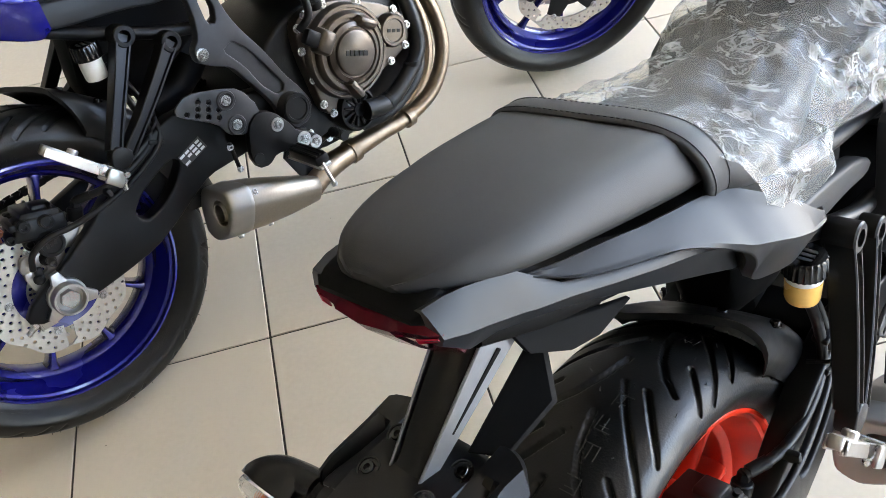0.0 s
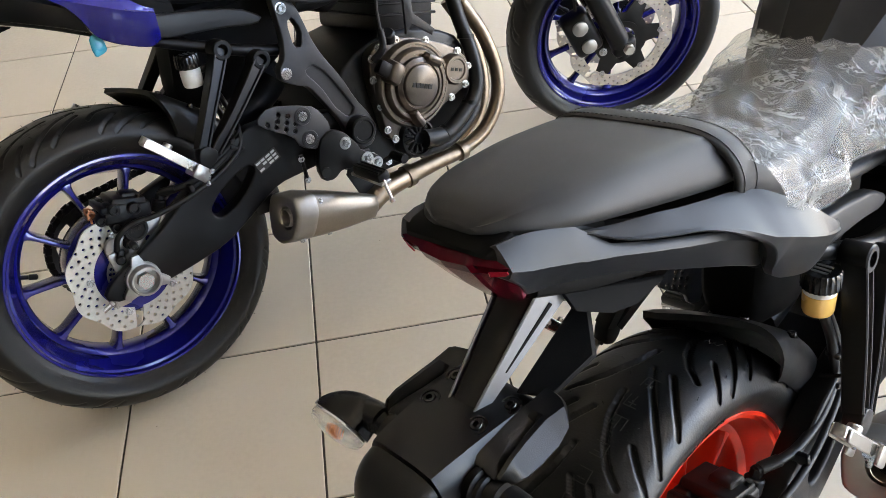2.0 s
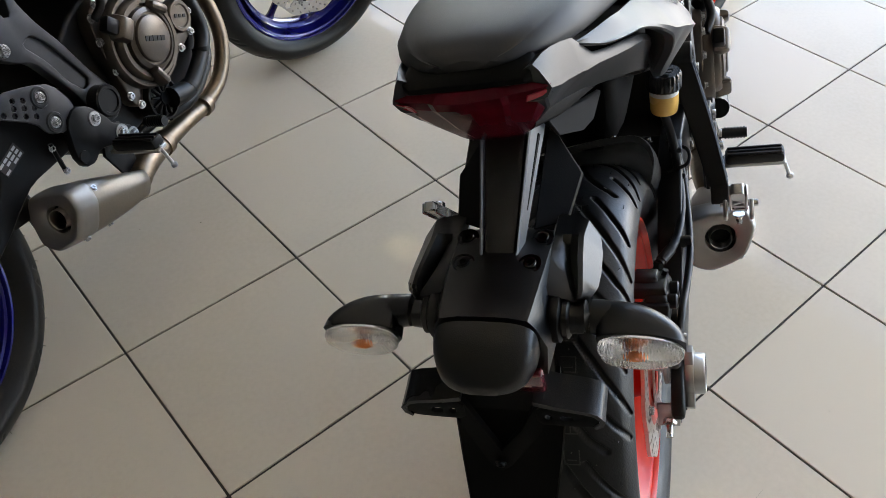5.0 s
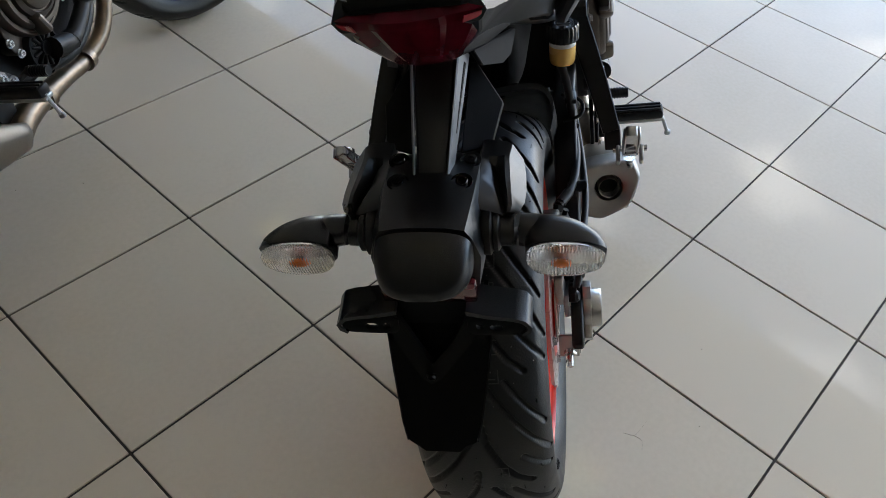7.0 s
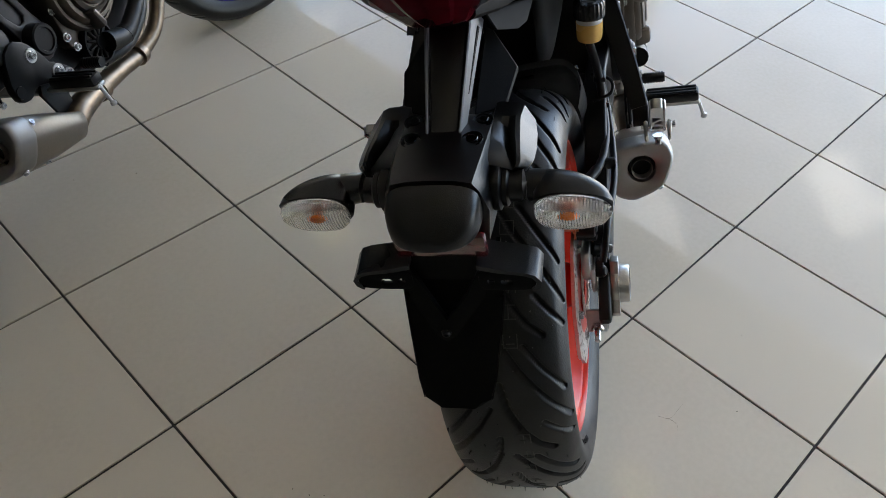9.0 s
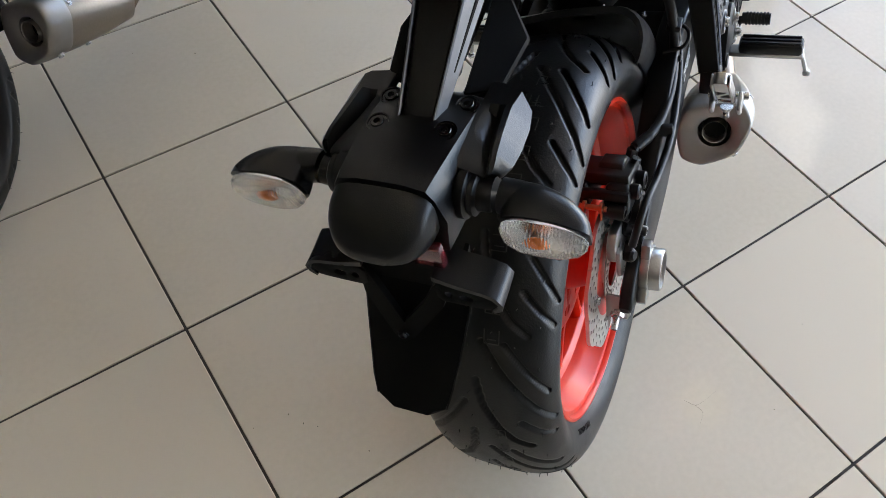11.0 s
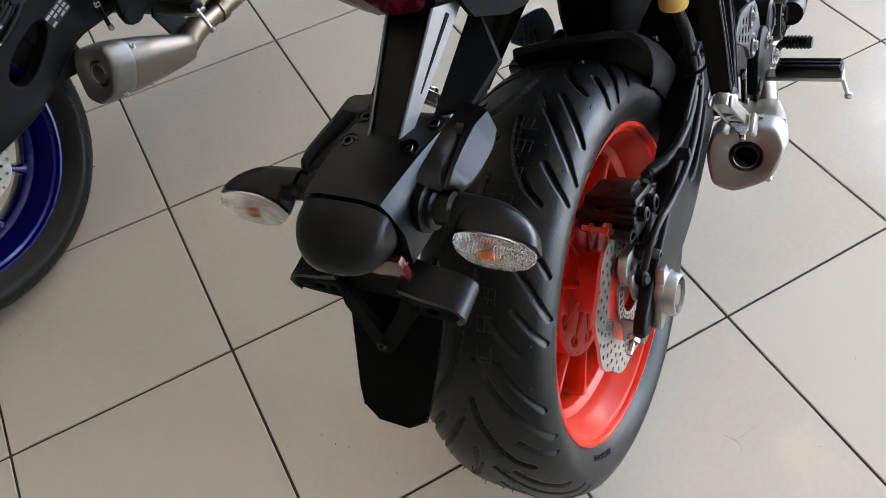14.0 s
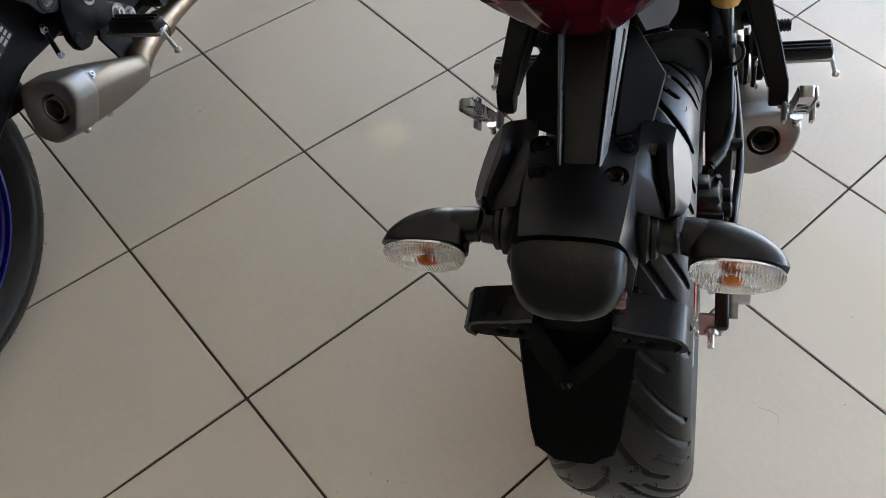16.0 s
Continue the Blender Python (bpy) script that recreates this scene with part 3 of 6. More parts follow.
def vent_nubs(parent, material, count, seed):
    """Fine moulding hairs that stand up from a new tyre."""
    rnd = random.Random(seed)
    bm = bmesh.new()
    rows = [(-0.074, 0.2868), (-0.050, 0.2990), (-0.024, 0.3024), (0.004, 0.3030), (0.028, 0.3022), (0.052, 0.2984)]
    for i in range(count):
        y, r = rows[i % len(rows)]
        a = 2 * math.pi * (i // len(rows) + 0.5 * (i % 2) + rnd.uniform(-0.15, 0.15)) / (count // len(rows))
        n = Vector((math.cos(a), 3.0 * y if abs(y) > 0.06 else y, math.sin(a))).normalized()
        lean = (n + Vector((rnd.uniform(-0.5, 0.5), rnd.uniform(-0.5, 0.5), rnd.uniform(-0.5, 0.5)))).normalized()
        lathe([(0.0007, -0.001), (0.0004, rnd.uniform(0.003, 0.006))], 5, frame_to((r * math.cos(a), y, r * math.sin(a)), lean), bm)
    return tagged(part("vent_hairs", bm, material, parent), kind="stuff")


def rim_bm(k, w):
    """A cast rim about y: k its flange radius, w its half width; lips, a stepped barrel and a rib that carries the spokes."""
    half = [(k, w), (k - 0.002, w + 0.002), (k - 0.006, w + 0.0022), (k - 0.0075, w - 0.0005), (k - 0.0085, w - 0.006), (k - 0.0135, w - 0.0075), (k - 0.015, w - 0.010), (k - 0.017, w - 0.020), (k - 0.025, w - 0.030),
            (k - 0.028, 0.030), (k - 0.030, 0.025), (k - 0.040, 0.0195), (k - 0.0415, 0.017)]
    outer = [(k - 0.026, 0), (k - 0.022, w - 0.03), (k - 0.004, w - 0.012)]
    if w < 0.06:
        half = [p for p in half if p[1] > 0.024 or p[1] < 0.02]
    prof = half + [(r, -y) for r, y in half[::-1]] + [(r, -y) for r, y in outer[:0:-1]] + outer
    return lathe(prof, 72, frame_to((0, 0, 0), (0, 1, 0)), closed=True)


def wave_disc(r, inner, waves, t, n, rows, wave=0.0035):
    """A drilled ring with a wavy rim, filled sector by sector; rows: radius, phase and radius of the holes."""
    bm = bmesh.new()

    def rim(a):
        return r - wave + wave * math.cos(waves * a)

    for i in range(n):
        a0, step = 2 * math.pi * (i - 0.25) / n, 2 * math.pi / n
        outer = [(rim(a0 + step * k / 6) * math.cos(a0 + step * k / 6), rim(a0 + step * k / 6) * math.sin(a0 + step * k / 6)) for k in range(7)]
        back = [(inner * math.cos(a0 + step * k / 3), inner * math.sin(a0 + step * k / 3)) for k in (3, 2, 1, 0)]
        loops = [outer + back]
        for rr, ph, hr in rows:
            a = 2 * math.pi * (i + ph) / n
            loops.append(disc_points(rr * math.cos(a), rr * math.sin(a), hr, 7))
        edges = []
        for loop in loops:
            vs = [bm.verts.new((x, -t / 2, z)) for x, z in loop]
            edges += [bm.edges.new((vs[k], vs[(k + 1) % len(vs)])) for k in range(len(vs))]
        bmesh.ops.triangle_fill(bm, edges=edges, use_beauty=True, use_dissolve=False)
    bmesh.ops.remove_doubles(bm, verts=bm.verts[:], dist=1e-5)
    bmesh.ops.recalc_face_normals(bm, faces=bm.faces[:])
    out = bmesh.ops.extrude_face_region(bm, geom=bm.faces[:])
    for v in out["geom"]:
        if isinstance(v, bmesh.types.BMVert):
            v.co.y = t / 2
    return bm


def wheel(bike, name, place, paint, front, paint_word):
    """A cast wheel with tyre, spokes, hub and wave discs, about its own y axis."""
    k, w = (0.226, 0.046) if front else (0.226, 0.072)
    rim = part(name, rim_bm(k, w), paint, bike, f"{paint_word} cast ten-spoke wheel")
    rim.matrix_basis = place
    if front:
        prof = [(-0.044, 0.222), (-0.054, 0.236), (-0.060, 0.255), (-0.052, 0.275), (-0.028, 0.290), (0, 0.294),
                (0.028, 0.290), (0.052, 0.275), (0.060, 0.255), (0.054, 0.236), (0.044, 0.222)]
        tyre_mesh("tyre", prof, FRONT_TREAD, 0.105, 560, 56, 0.004, rim, RUBBER)
    else:
        prof = [(-0.070, 0.222), (-0.081, 0.236), (-0.0885, 0.254), (-0.0875, 0.268), (-0.076, 0.286), (-0.052, 0.2985), (-0.025, 0.3025), (0, 0.3032),
                (0.025, 0.3025), (0.052, 0.2985), (0.076, 0.286), (0.0875, 0.268), (0.0885, 0.254), (0.081, 0.236), (0.070, 0.222)]
        tyre = tyre_mesh("tyre", prof, REAR_TREAD, 0.173, 1400, 140, 0.006, rim, RUBBER)
        vent_nubs(tyre, RUBBER_SOFT, 210, 5)
        tread_print(tyre, TREAD_INK)
        raised_word("SPORT TOURING", 0.0115, 0.2330, -0.0806, radians(84), tyre, RUBBER_SOFT)
        raised_word("180/55ZR17M/C", 0.0105, 0.2330, -0.0806, radians(-141), tyre, RUBBER_SOFT)
    spoke = None
    for i in range(10):
        turn = pose(0, 0, 0, 0, 36 * i + 9, 0)
        if spoke is None:
            bm = bmesh.new()
            deep = 0.45 if front else 1.0
            skin(bm, [rounded_ring((r, 0, 0), (0, 1, 0), (0, 0, 1), d * deep, w, 2.8, 16) for r, w, d in smooth_rows([(0.035, 0.011, 0.034), (0.07, 0.0085, 0.029), (0.12, 0.0070, 0.024), (0.160, 0.0070, 0.022), (0.176, 0.0090, 0.0215), (0.184, 0.0135, 0.021), (0.188, 0.019, 0.0205)], 3)])
            spoke = part("spoke", bm, paint, rim)
            spoke.matrix_basis = turn
        else:
            again(spoke, rim, turn)
    hub_w = 0.055 if front else 0.080
    part("hub", lathe([(0.0, -hub_w), (0.03, -hub_w), (0.036, -hub_w + 0.02), (0.05, -0.02), (0.05, 0.02), (0.036, hub_w - 0.02), (0.03, hub_w), (0.0, hub_w)], 28,
                      frame_to((0, 0, 0), (0, 1, 0))), paint, rim)
    if front:
        disc = part("brake_disc", wave_disc(0.146, 0.108, 10, 0.0045, 32, [(0.137, 0, 0.0034), (0.127, 0.5, 0.0034), (0.117, 0.0, 0.0034)]), STEEL, rim, "drilled wavy steel brake disc")
        disc.matrix_basis = pose(0, -0.062, 0)
        again(disc, rim, pose(0, 0.062, 0))
        for s in (-1, 1):
            carrier = [((0.107 if i % 6 in (0, 1, 2) else 0.074) * math.cos(2 * math.pi * (i - 1) / 36 + 0.26), (0.107 if i % 6 in (0, 1, 2) else 0.074) * math.sin(2 * math.pi * (i - 1) / 36 + 0.26)) for i in range(36)]
            part("disc_carrier", plate(carrier, s * 0.060, s * 0.064, [disc_points(0, 0, 0.04, 20)], 0.001), BLACK_METAL, rim)
            for i in range(6):
                a = 2 * math.pi * (i + 0.25) / 6
                bolt(rim, (0.108 * math.cos(a), s * 0.064, 0.108 * math.sin(a)), (0, s, 0), 0.006)
        ring = plate(disc_points(0, 0, 0.052, 36), -0.072, -0.070, [disc_points(0, 0, 0.036, 24)], 0)
        part("sensor_ring", ring, BLACK_METAL, rim)
    else:
        disc = part("brake_disc", wave_disc(0.1235, 0.074, 9, 0.005, 28, [(0.114, 0, 0.0034), (0.104, 0.5, 0.0034), (0.094, 0, 0.0034), (0.084, 0.5, 0.003)]), STEEL, rim,
                    "drilled wavy steel brake disc")
        disc.matrix_basis = pose(0, -0.083, 0, 0, 8, 0)
        bm = lathe([(0.044, -0.085), (0.078, -0.0855), (0.078, -0.077), (0.044, -0.072)], 30, frame_to((0, 0, 0), (0, 1, 0)), closed=True)
        part("disc_mount", bm, paint, rim)
        for i in range(5):
            a = 2 * math.pi * i / 5 + 0.4
            bolt(rim, (0.082 * math.cos(a), -0.0855, 0.082 * math.sin(a)), (0, -1, 0), 0.006)
        ring = part("sensor_ring", wave_disc(0.052, 0.033, 1, 0.002, 28, [(0.0455, 0.25, 0.0034), (0.0395, 0.25, 0.003)], 0.0), STEEL, rim)
        ring.matrix_basis = pose(0, -0.0895, 0)
        teeth = []
        for i in range(43 * 4):
            a = 2 * math.pi * i / (43 * 4)
            r = 0.112 if i % 4 < 2 else 0.104
            teeth.append((r * math.cos(a), r * math.sin(a)))
        win = []
        for i in range(5):
            a = 2 * math.pi * i / 5
            win.append([(rr * math.cos(a + d), rr * math.sin(a + d)) for rr, d in ((0.090, -0.42), (0.094, -0.2), (0.095, 0.0), (0.094, 0.2), (0.090, 0.42), (0.066, 0.3), (0.064, 0), (0.066, -0.3))])
        part("sprocket", plate(teeth, 0.097, 0.103, [disc_points(0, 0, 0.04, 24), *win]), SPROCKET, rim, "dark steel rear sprocket")
        oval = [[((0.088 + 0.0075 * math.cos(q)) * math.cos(a + 0.15 * math.sin(q)), (0.088 + 0.0075 * math.cos(q)) * math.sin(a + 0.15 * math.sin(q))) for q in (2 * math.pi * k / 10 for k in range(10))] for a in (radians(36 * i + 27) for i in range(10))]
        web = plate(disc_points(0, 0, 0.108, 60), -0.027, 0.027, [disc_points(0, 0, 0.03, 24), *oval], 0.003)
        part("hub_web", web, paint, rim)
    valve = part("valve", lathe([(0.004, 0), (0.004, 0.02), (0.0055, 0.021), (0.0055, 0.034), (0.003, 0.036)], 10), RUBBER_SOFT, rim)
    valve.matrix_basis = pose(0, 0, 0, 0, 200, 0) @ frame_to((0.19, -0.012, 0), (-1, -0.4, 0))
    return rim


def chain_loop(bike, c0, r0, c1, r1, y):
    """A roller chain round two sprockets, link by link."""
    c0, c1 = Vector((c0[0], 0, c0[1])), Vector((c1[0], 0, c1[1]))
    d = c1 - c0
    base = math.atan2(d.z, d.x)
    off = math.acos((r0 - r1) / d.length)
    pts = []
    n0 = 26
    for i in range(n0 + 1):
        a = base + off + (2 * math.pi - 2 * off) * i / n0
        pts.append(c0 + r0 * Vector((math.cos(a), 0, math.sin(a))))
    for i in range(9):
        a = base - off + 2 * off * i / 8
        pts.append(c1 + r1 * Vector((math.cos(a), 0, math.sin(a))))
    pts.append(pts[0])
    bm = bmesh.new()
    carry, step, odd = 0.0, 0.0159, 0
    for a, b in zip(pts, pts[1:]):
        length = (b - a).length
        while carry < length:
            p = a + (b - a) * (carry / length)
            t = (b - a).normalized()
            m = frame_to((p.x, y, p.z), (0, 1, 0), t)
            w = 0.010 if odd % 2 else 0.016
            block((0.0150, 0.0125, 0.0022), m @ pose(0, 0, w / 2), 0.003, 1, bm)
            block((0.0150, 0.0125, 0.0022), m @ pose(0, 0, -w / 2), 0.003, 1, bm)
            lathe([(0.0045, -w / 2), (0.0045, w / 2)], 8, m @ pose(0.008, 0, 0), bm)
            carry += step
            odd += 1
        carry -= length
    return part("chain", bm, CHAIN, bike, "dark steel roller drive chain")


def swing_arm(bike):
    upper = [(-0.078, 0.300), (-0.052, 0.325), (0.02, 0.352), (0.10, 0.388), (0.17, 0.430), (0.24, 0.462), (0.30, 0.478), (0.35, 0.474), (0.42, 0.452), (0.52, 0.425), (0.555, 0.395)]
    lower = [(0.55, 0.350), (0.50, 0.338), (0.383, 0.341), (0.324, 0.343), (0.28, 0.326), (0.234, 0.304), (0.17, 0.281), (0.10, 0.275), (0.04, 0.273), (-0.05, 0.278)]
    hole = [(0.172, 0.362), (0.176, 0.344), (0.190, 0.336), (0.225, 0.346), (0.258, 0.366), (0.282, 0.389), (0.286, 0.404), (0.272, 0.410), (0.236, 0.400), (0.198, 0.384)]
    bm = plate(round_points(upper + lower, 0.2), -0.130, -0.094, [round_points(hole, 0.2)], 0.008, seg=3)
    for v in bm.verts:
        if v.co.y > -0.112:
            v.co.y -= 0.018 * min(1.0, max(0.0, (0.12 - v.co.x) / 0.10))
    arm = part("swingarm", bm, BLACK_METAL, bike, "black cast swingarm")
    left = [(-0.078, 0.30), (-0.05, 0.33), (0.10, 0.36), (0.30, 0.40), (0.52, 0.42), (0.555, 0.39), (0.52, 0.35), (0.30, 0.315), (0.10, 0.28), (-0.05, 0.278)]
    part("swingarm_left_beam", plate(round_points(left, 0.2), 0.118, 0.146, [], 0.008), BLACK_METAL, bike)
    part("swingarm_bridge", block((0.07, 0.22, 0.07), pose(0.37, 0.005, 0.40), 0.014, 3), BLACK_METAL, bike)
    for s in (-1, 1):
        lug = part("chain_adjuster", block((0.005, 0.030, 0.040), pose(-0.058, s * 0.107, 0.287, 0, 12, 0), 0.0018, 2), ALU, bike, "bent aluminium chain adjuster plate")
        part("adjuster_flange", plate([(-0.060, 0.270), (-0.058, 0.308), (-0.030, 0.304), (-0.024, 0.286), (-0.036, 0.268)], s * 0.119, s * 0.124, [], 0.0015), ALU, lug)
        part("adjuster_nut", lathe([(0.0085, 0), (0.0095, 0.001), (0.0095, 0.007), (0.0085, 0.008), (0.0, 0.008)], 6, frame_to((-0.061, s * 0.108, 0.279), (-1, 0, -0.25))), ZINC, lug)
        part("adjuster_screw", tube([(-0.055, s * 0.108, 0.280), (-0.086, s * 0.108, 0.272)], 0.0048, seg=10, steps=1), ZINC, lug)
    y0 = -0.130
    star = []
    for i in range(24):
        a = 2 * math.pi * i / 24
        r = 0.033 if i % 8 < 6 else 0.050
        star.append((r * math.cos(a + 1.9), 0.306 + r * math.sin(a + 1.9)))
    guard = part("axle_guard", plate(star, y0 - 0.012, y0, [], 0.003), ALU, bike, "cast aluminium axle guard")
    cup = lathe([(0.030, 0), (0.029, 0.019), (0.0275, 0.021), (0.0245, 0.021), (0.0235, 0.018), (0.0235, 0.003), (0.0, 0.003)], 32, frame_to((0, y0 - 0.006, 0.306), (0, -1, 0)))
    part("axle_cup", cup, ALU, guard)
    part("axle_nut", lathe([(0.016, 0), (0.016, 0.012), (0.0, 0.012)], 6, frame_to((0, y0 - 0.012, 0.306), (0, -1, 0))), ALU_BRIGHT, guard)
    # printed label on the beam
    lab = part("label", block((0.053, 0.001, 0.026), pose(0.315, y0 - 0.0012, 0.4015, 0, -15, 0), 0), STICKER_DARK, arm, "small printed warning label", 0)
    k = 0
    for zz in (0.008, 0.0, -0.008):
        for xx in (-0.02, -0.008, 0.005, 0.018):
            k += 1
            if k % 5:
                part("label_bar", block((0.009 + 0.002 * (k % 2), 0.0006, 0.0045), pose(0.315, y0 - 0.0022, 0.4015, 0, -15, 0) @ pose(xx, 0, zz)), STICKER, lab, "", 0)
    return arm


def rear_brake(bike):
    """Two-part caliper over the disc on its bracket, with pins, hose, sensor and cable."""
    t = Vector((0.93, 0, -0.37)).normalized()
    n = Vector((0.37, 0, 0.93)).normalized()
    m = Matrix((t, Vector((0, 1, 0)), n)).transposed().to_4x4()
    m.translation = (0.032, -0.080, 0.430)
    cal = part("brake_caliper", block((0.088, 0.034, 0.040), m @ pose(0.002, -0.022, -0.004), 0.006, 3, taper=(0.92, 0.9)), BLACK_METAL, bike, "black cast rear brake caliper")
    part("caliper_half", block((0.080, 0.026, 0.036), m @ pose(-0.002, 0.026, -0.004), 0.006, 3, taper=(0.9, 0.9)), BLACK_METAL, cal)
    part("caliper_bridge", block((0.066, 0.072, 0.014), m @ pose(0.004, 0.000, 0.017), 0.003, 2, taper=(0.9, 0.94)), BLACK_METAL, cal)
    part("bridge_pad", block((0.036, 0.034, 0.010), m @ pose(0.012, -0.006, 0.026), 0.002, 1, taper=(0.85, 0.9)), ENGINE_BLACK, cal)
    part("caliper_lip", block((0.014, 0.078, 0.012), m @ pose(-0.040, 0.000, 0.004), 0.003, 2), BLACK_METAL, cal)
    for k, r in ((0.010, 0.012), (-0.026, 0.010)):
        part("caliper_boss", lathe([(r, 0), (r, 0.010), (r - 0.002, 0.012), (r - 0.005, 0.012), (r - 0.0055, 0.008), (0, 0.008)], 20, m @ frame_to((k, -0.037, 0.006), (0, -1, 0))), BLACK_METAL, cal)
    part("piston_cap", lathe([(0.0235, 0), (0.0235, 0.012), (0.0215, 0.015), (0.017, 0.015), (0.016, 0.013), (0, 0.013)], 28, frame_to((0.030, -0.110, 0.394), (0, -1, 0))), BLACK_METAL, cal)
    for x in (-0.007, 0.0, 0.007):
        part("cap_bar", block((0.0045, 0.0006, 0.008), pose(0.030 + x, -0.1235, 0.394, 0, 20, 0)), CHAIN, cal, "", 0)
    # pad pin with its clip, and the black pin sockets below the lip
    part("pad_pin", tube([(-0.024, -0.054, 0.446), (-0.022, -0.094, 0.442)], 0.0036, seg=10, steps=1), PIN_COPPER, cal, "copper-plated brake pad pin")
    for y in (-0.066, -0.088):
        part("pin_clip", lathe([(0.0075, -0.002), (0.0075, 0.002), (0.004, 0.002), (0.004, -0.002)], 16, frame_to((-0.023, y, 0.444), (0, 1, 0)), closed=True), PIN_COPPER, cal)
        part("clip_leg", block((0.004, 0.003, 0.014), pose(-0.027, y, 0.434, 0, 14, 0), 0.001, 1), PIN_COPPER, cal)
    for x, z, r in ((-0.014, 0.432, 0.0095), (0.006, 0.408, 0.0105)):
        part("pin_socket", lathe([(r, 0), (r, 0.026), (r - 0.0015, 0.028), (r - 0.004, 0.028), (r - 0.005, 0.022), (0, 0.022)], 20, frame_to((x, -0.088, z), (-0.1, -1, 0))), BLACK_METAL, cal)
    part("slide_boot", lathe([(0.010, 0), (0.0125, 0.004), (0.0095, 0.008), (0.012, 0.012), (0.0095, 0.016), (0.008, 0.020), (0, 0.020)], 20, frame_to((0.012, -0.098, 0.372), (-0.1, -1, -0.1))), RUBBER_SOFT, cal)
    part("slide_bolt", lathe([(0.0088, 0), (0.0088, 0.003), (0.0068, 0.003), (0.0068, 0.016), (0.0058, 0.018), (0.0036, 0.018), (0.0034, 0.012), (0, 0.012)], 18, frame_to((0.0145, -0.117, 0.369), (-0.1, -1, -0.1))), BOLT_GREY, cal)
    part("banjo_boss", lathe([(0.013, -0.016), (0.013, 0.004), (0.011, 0.006), (0, 0.006)], 20, frame_to((0.094, -0.098, 0.412), (0.45, -0.1, 0.9))), BLACK_METAL, cal)
    part("banjo_bolt", lathe([(0.0085, 0), (0.0085, 0.010), (0.0075, 0.011), (0, 0.011)], 6, frame_to((0.098, -0.098, 0.418), (0.45, -0.1, 0.9))), BLACK_METAL, cal)
    part("bleed_nipple", tube([(0.060, -0.106, 0.436), (0.062, -0.112, 0.452)], 0.0042, seg=10, steps=1), RUBBER_SOFT, cal)
    # cast bracket that holds the caliper on the axle
    br = [(0.098, 0.402), (0.101, 0.380), (0.070, 0.352), (0.036, 0.322), (0.0, 0.318), (-0.014, 0.330), (-0.034, 0.352), (-0.034, 0.376), (-0.020, 0.392), (0.014, 0.384), (0.040, 0.380), (0.068, 0.399)]
    brk = part("caliper_bracket", plate(round_points(br, 0.18), -0.104, -0.091, [disc_points(0.048, 0.358, 0.007), disc_points(-0.002, 0.356, 0.006)], 0.003), ALU, bike, "cast aluminium caliper bracket")
    part("bracket_rib", tube([(0.090, -0.105, 0.388), (0.050, -0.106, 0.350), (0.010, -0.105, 0.332)], 0.004, seg=8), ALU, brk)
    part("sensor_arm", plate(round_points([(-0.036, 0.368), (-0.014, 0.366), (-0.008, 0.330), (-0.020, 0.312), (-0.034, 0.322)], 0.2), -0.110, -0.103, [], 0.002), ALU, brk)
    bolt(brk, (-0.020, -0.110, 0.322), (0, -1, 0), 0.0052)
    sen = part("wheel_sensor", lathe([(0.0085, 0), (0.0095, 0.004), (0.0095, 0.012), (0.006, 0.016), (0, 0.016)], 18, frame_to((-0.016, -0.110, 0.350), (-0.2, -1, 0.2))), RUBBER_SOFT, bike, "black wheel speed sensor")
    part("sensor_body", block((0.014, 0.012, 0.022), pose(-0.013, -0.116, 0.360, 0, 20, 0), 0.004, 2), RUBBER_SOFT, sen)
    hose = part("brake_hose", tube([(0.258, -0.112, 0.575), (0.266, -0.120, 0.520), (0.262, -0.124, 0.462), (0.215, -0.128, 0.438), (0.160, -0.124, 0.428), (0.120, -0.112, 0.428), (0.100, -0.100, 0.428)], 0.0066, seg=10), RUBBER_SOFT, bike, "black rubber brake hose")
    part("hose_ferrule", tube([(0.128, -0.115, 0.428), (0.104, -0.102, 0.428)], 0.0082, seg=12, steps=1), BLACK_METAL, hose)
    part("sensor_cable", tube([(0.276, -0.106, 0.575), (0.284, -0.118, 0.515), (0.276, -0.128, 0.455), (0.215, -0.136, 0.424), (0.139, -0.140, 0.410), (0.075, -0.136, 0.406), (0.030, -0.132, 0.410), (-0.004, -0.128, 0.398), (-0.018, -0.122, 0.372)], 0.0054, seg=10), RUBBER_SOFT, bike)
    for p, d in (((0.276, -0.122, 0.500), (0.1, -0.1, 1)), ((0.266, -0.124, 0.452), (0.5, -0.1, 0.8)), ((0.150, -0.128, 0.420), (0.95, 0.1, 0.1))):
        part("hose_clamp", block((0.030, 0.020, 0.009), frame_to(p, d), 0.003), RUBBER_SOFT, hose)
    part("cable_guide", tube([(0.292, -0.108, 0.496), (0.282, -0.138, 0.488), (0.262, -0.138, 0.476), (0.252, -0.110, 0.470)], 0.0028, seg=8), BLACK_METAL, hose)


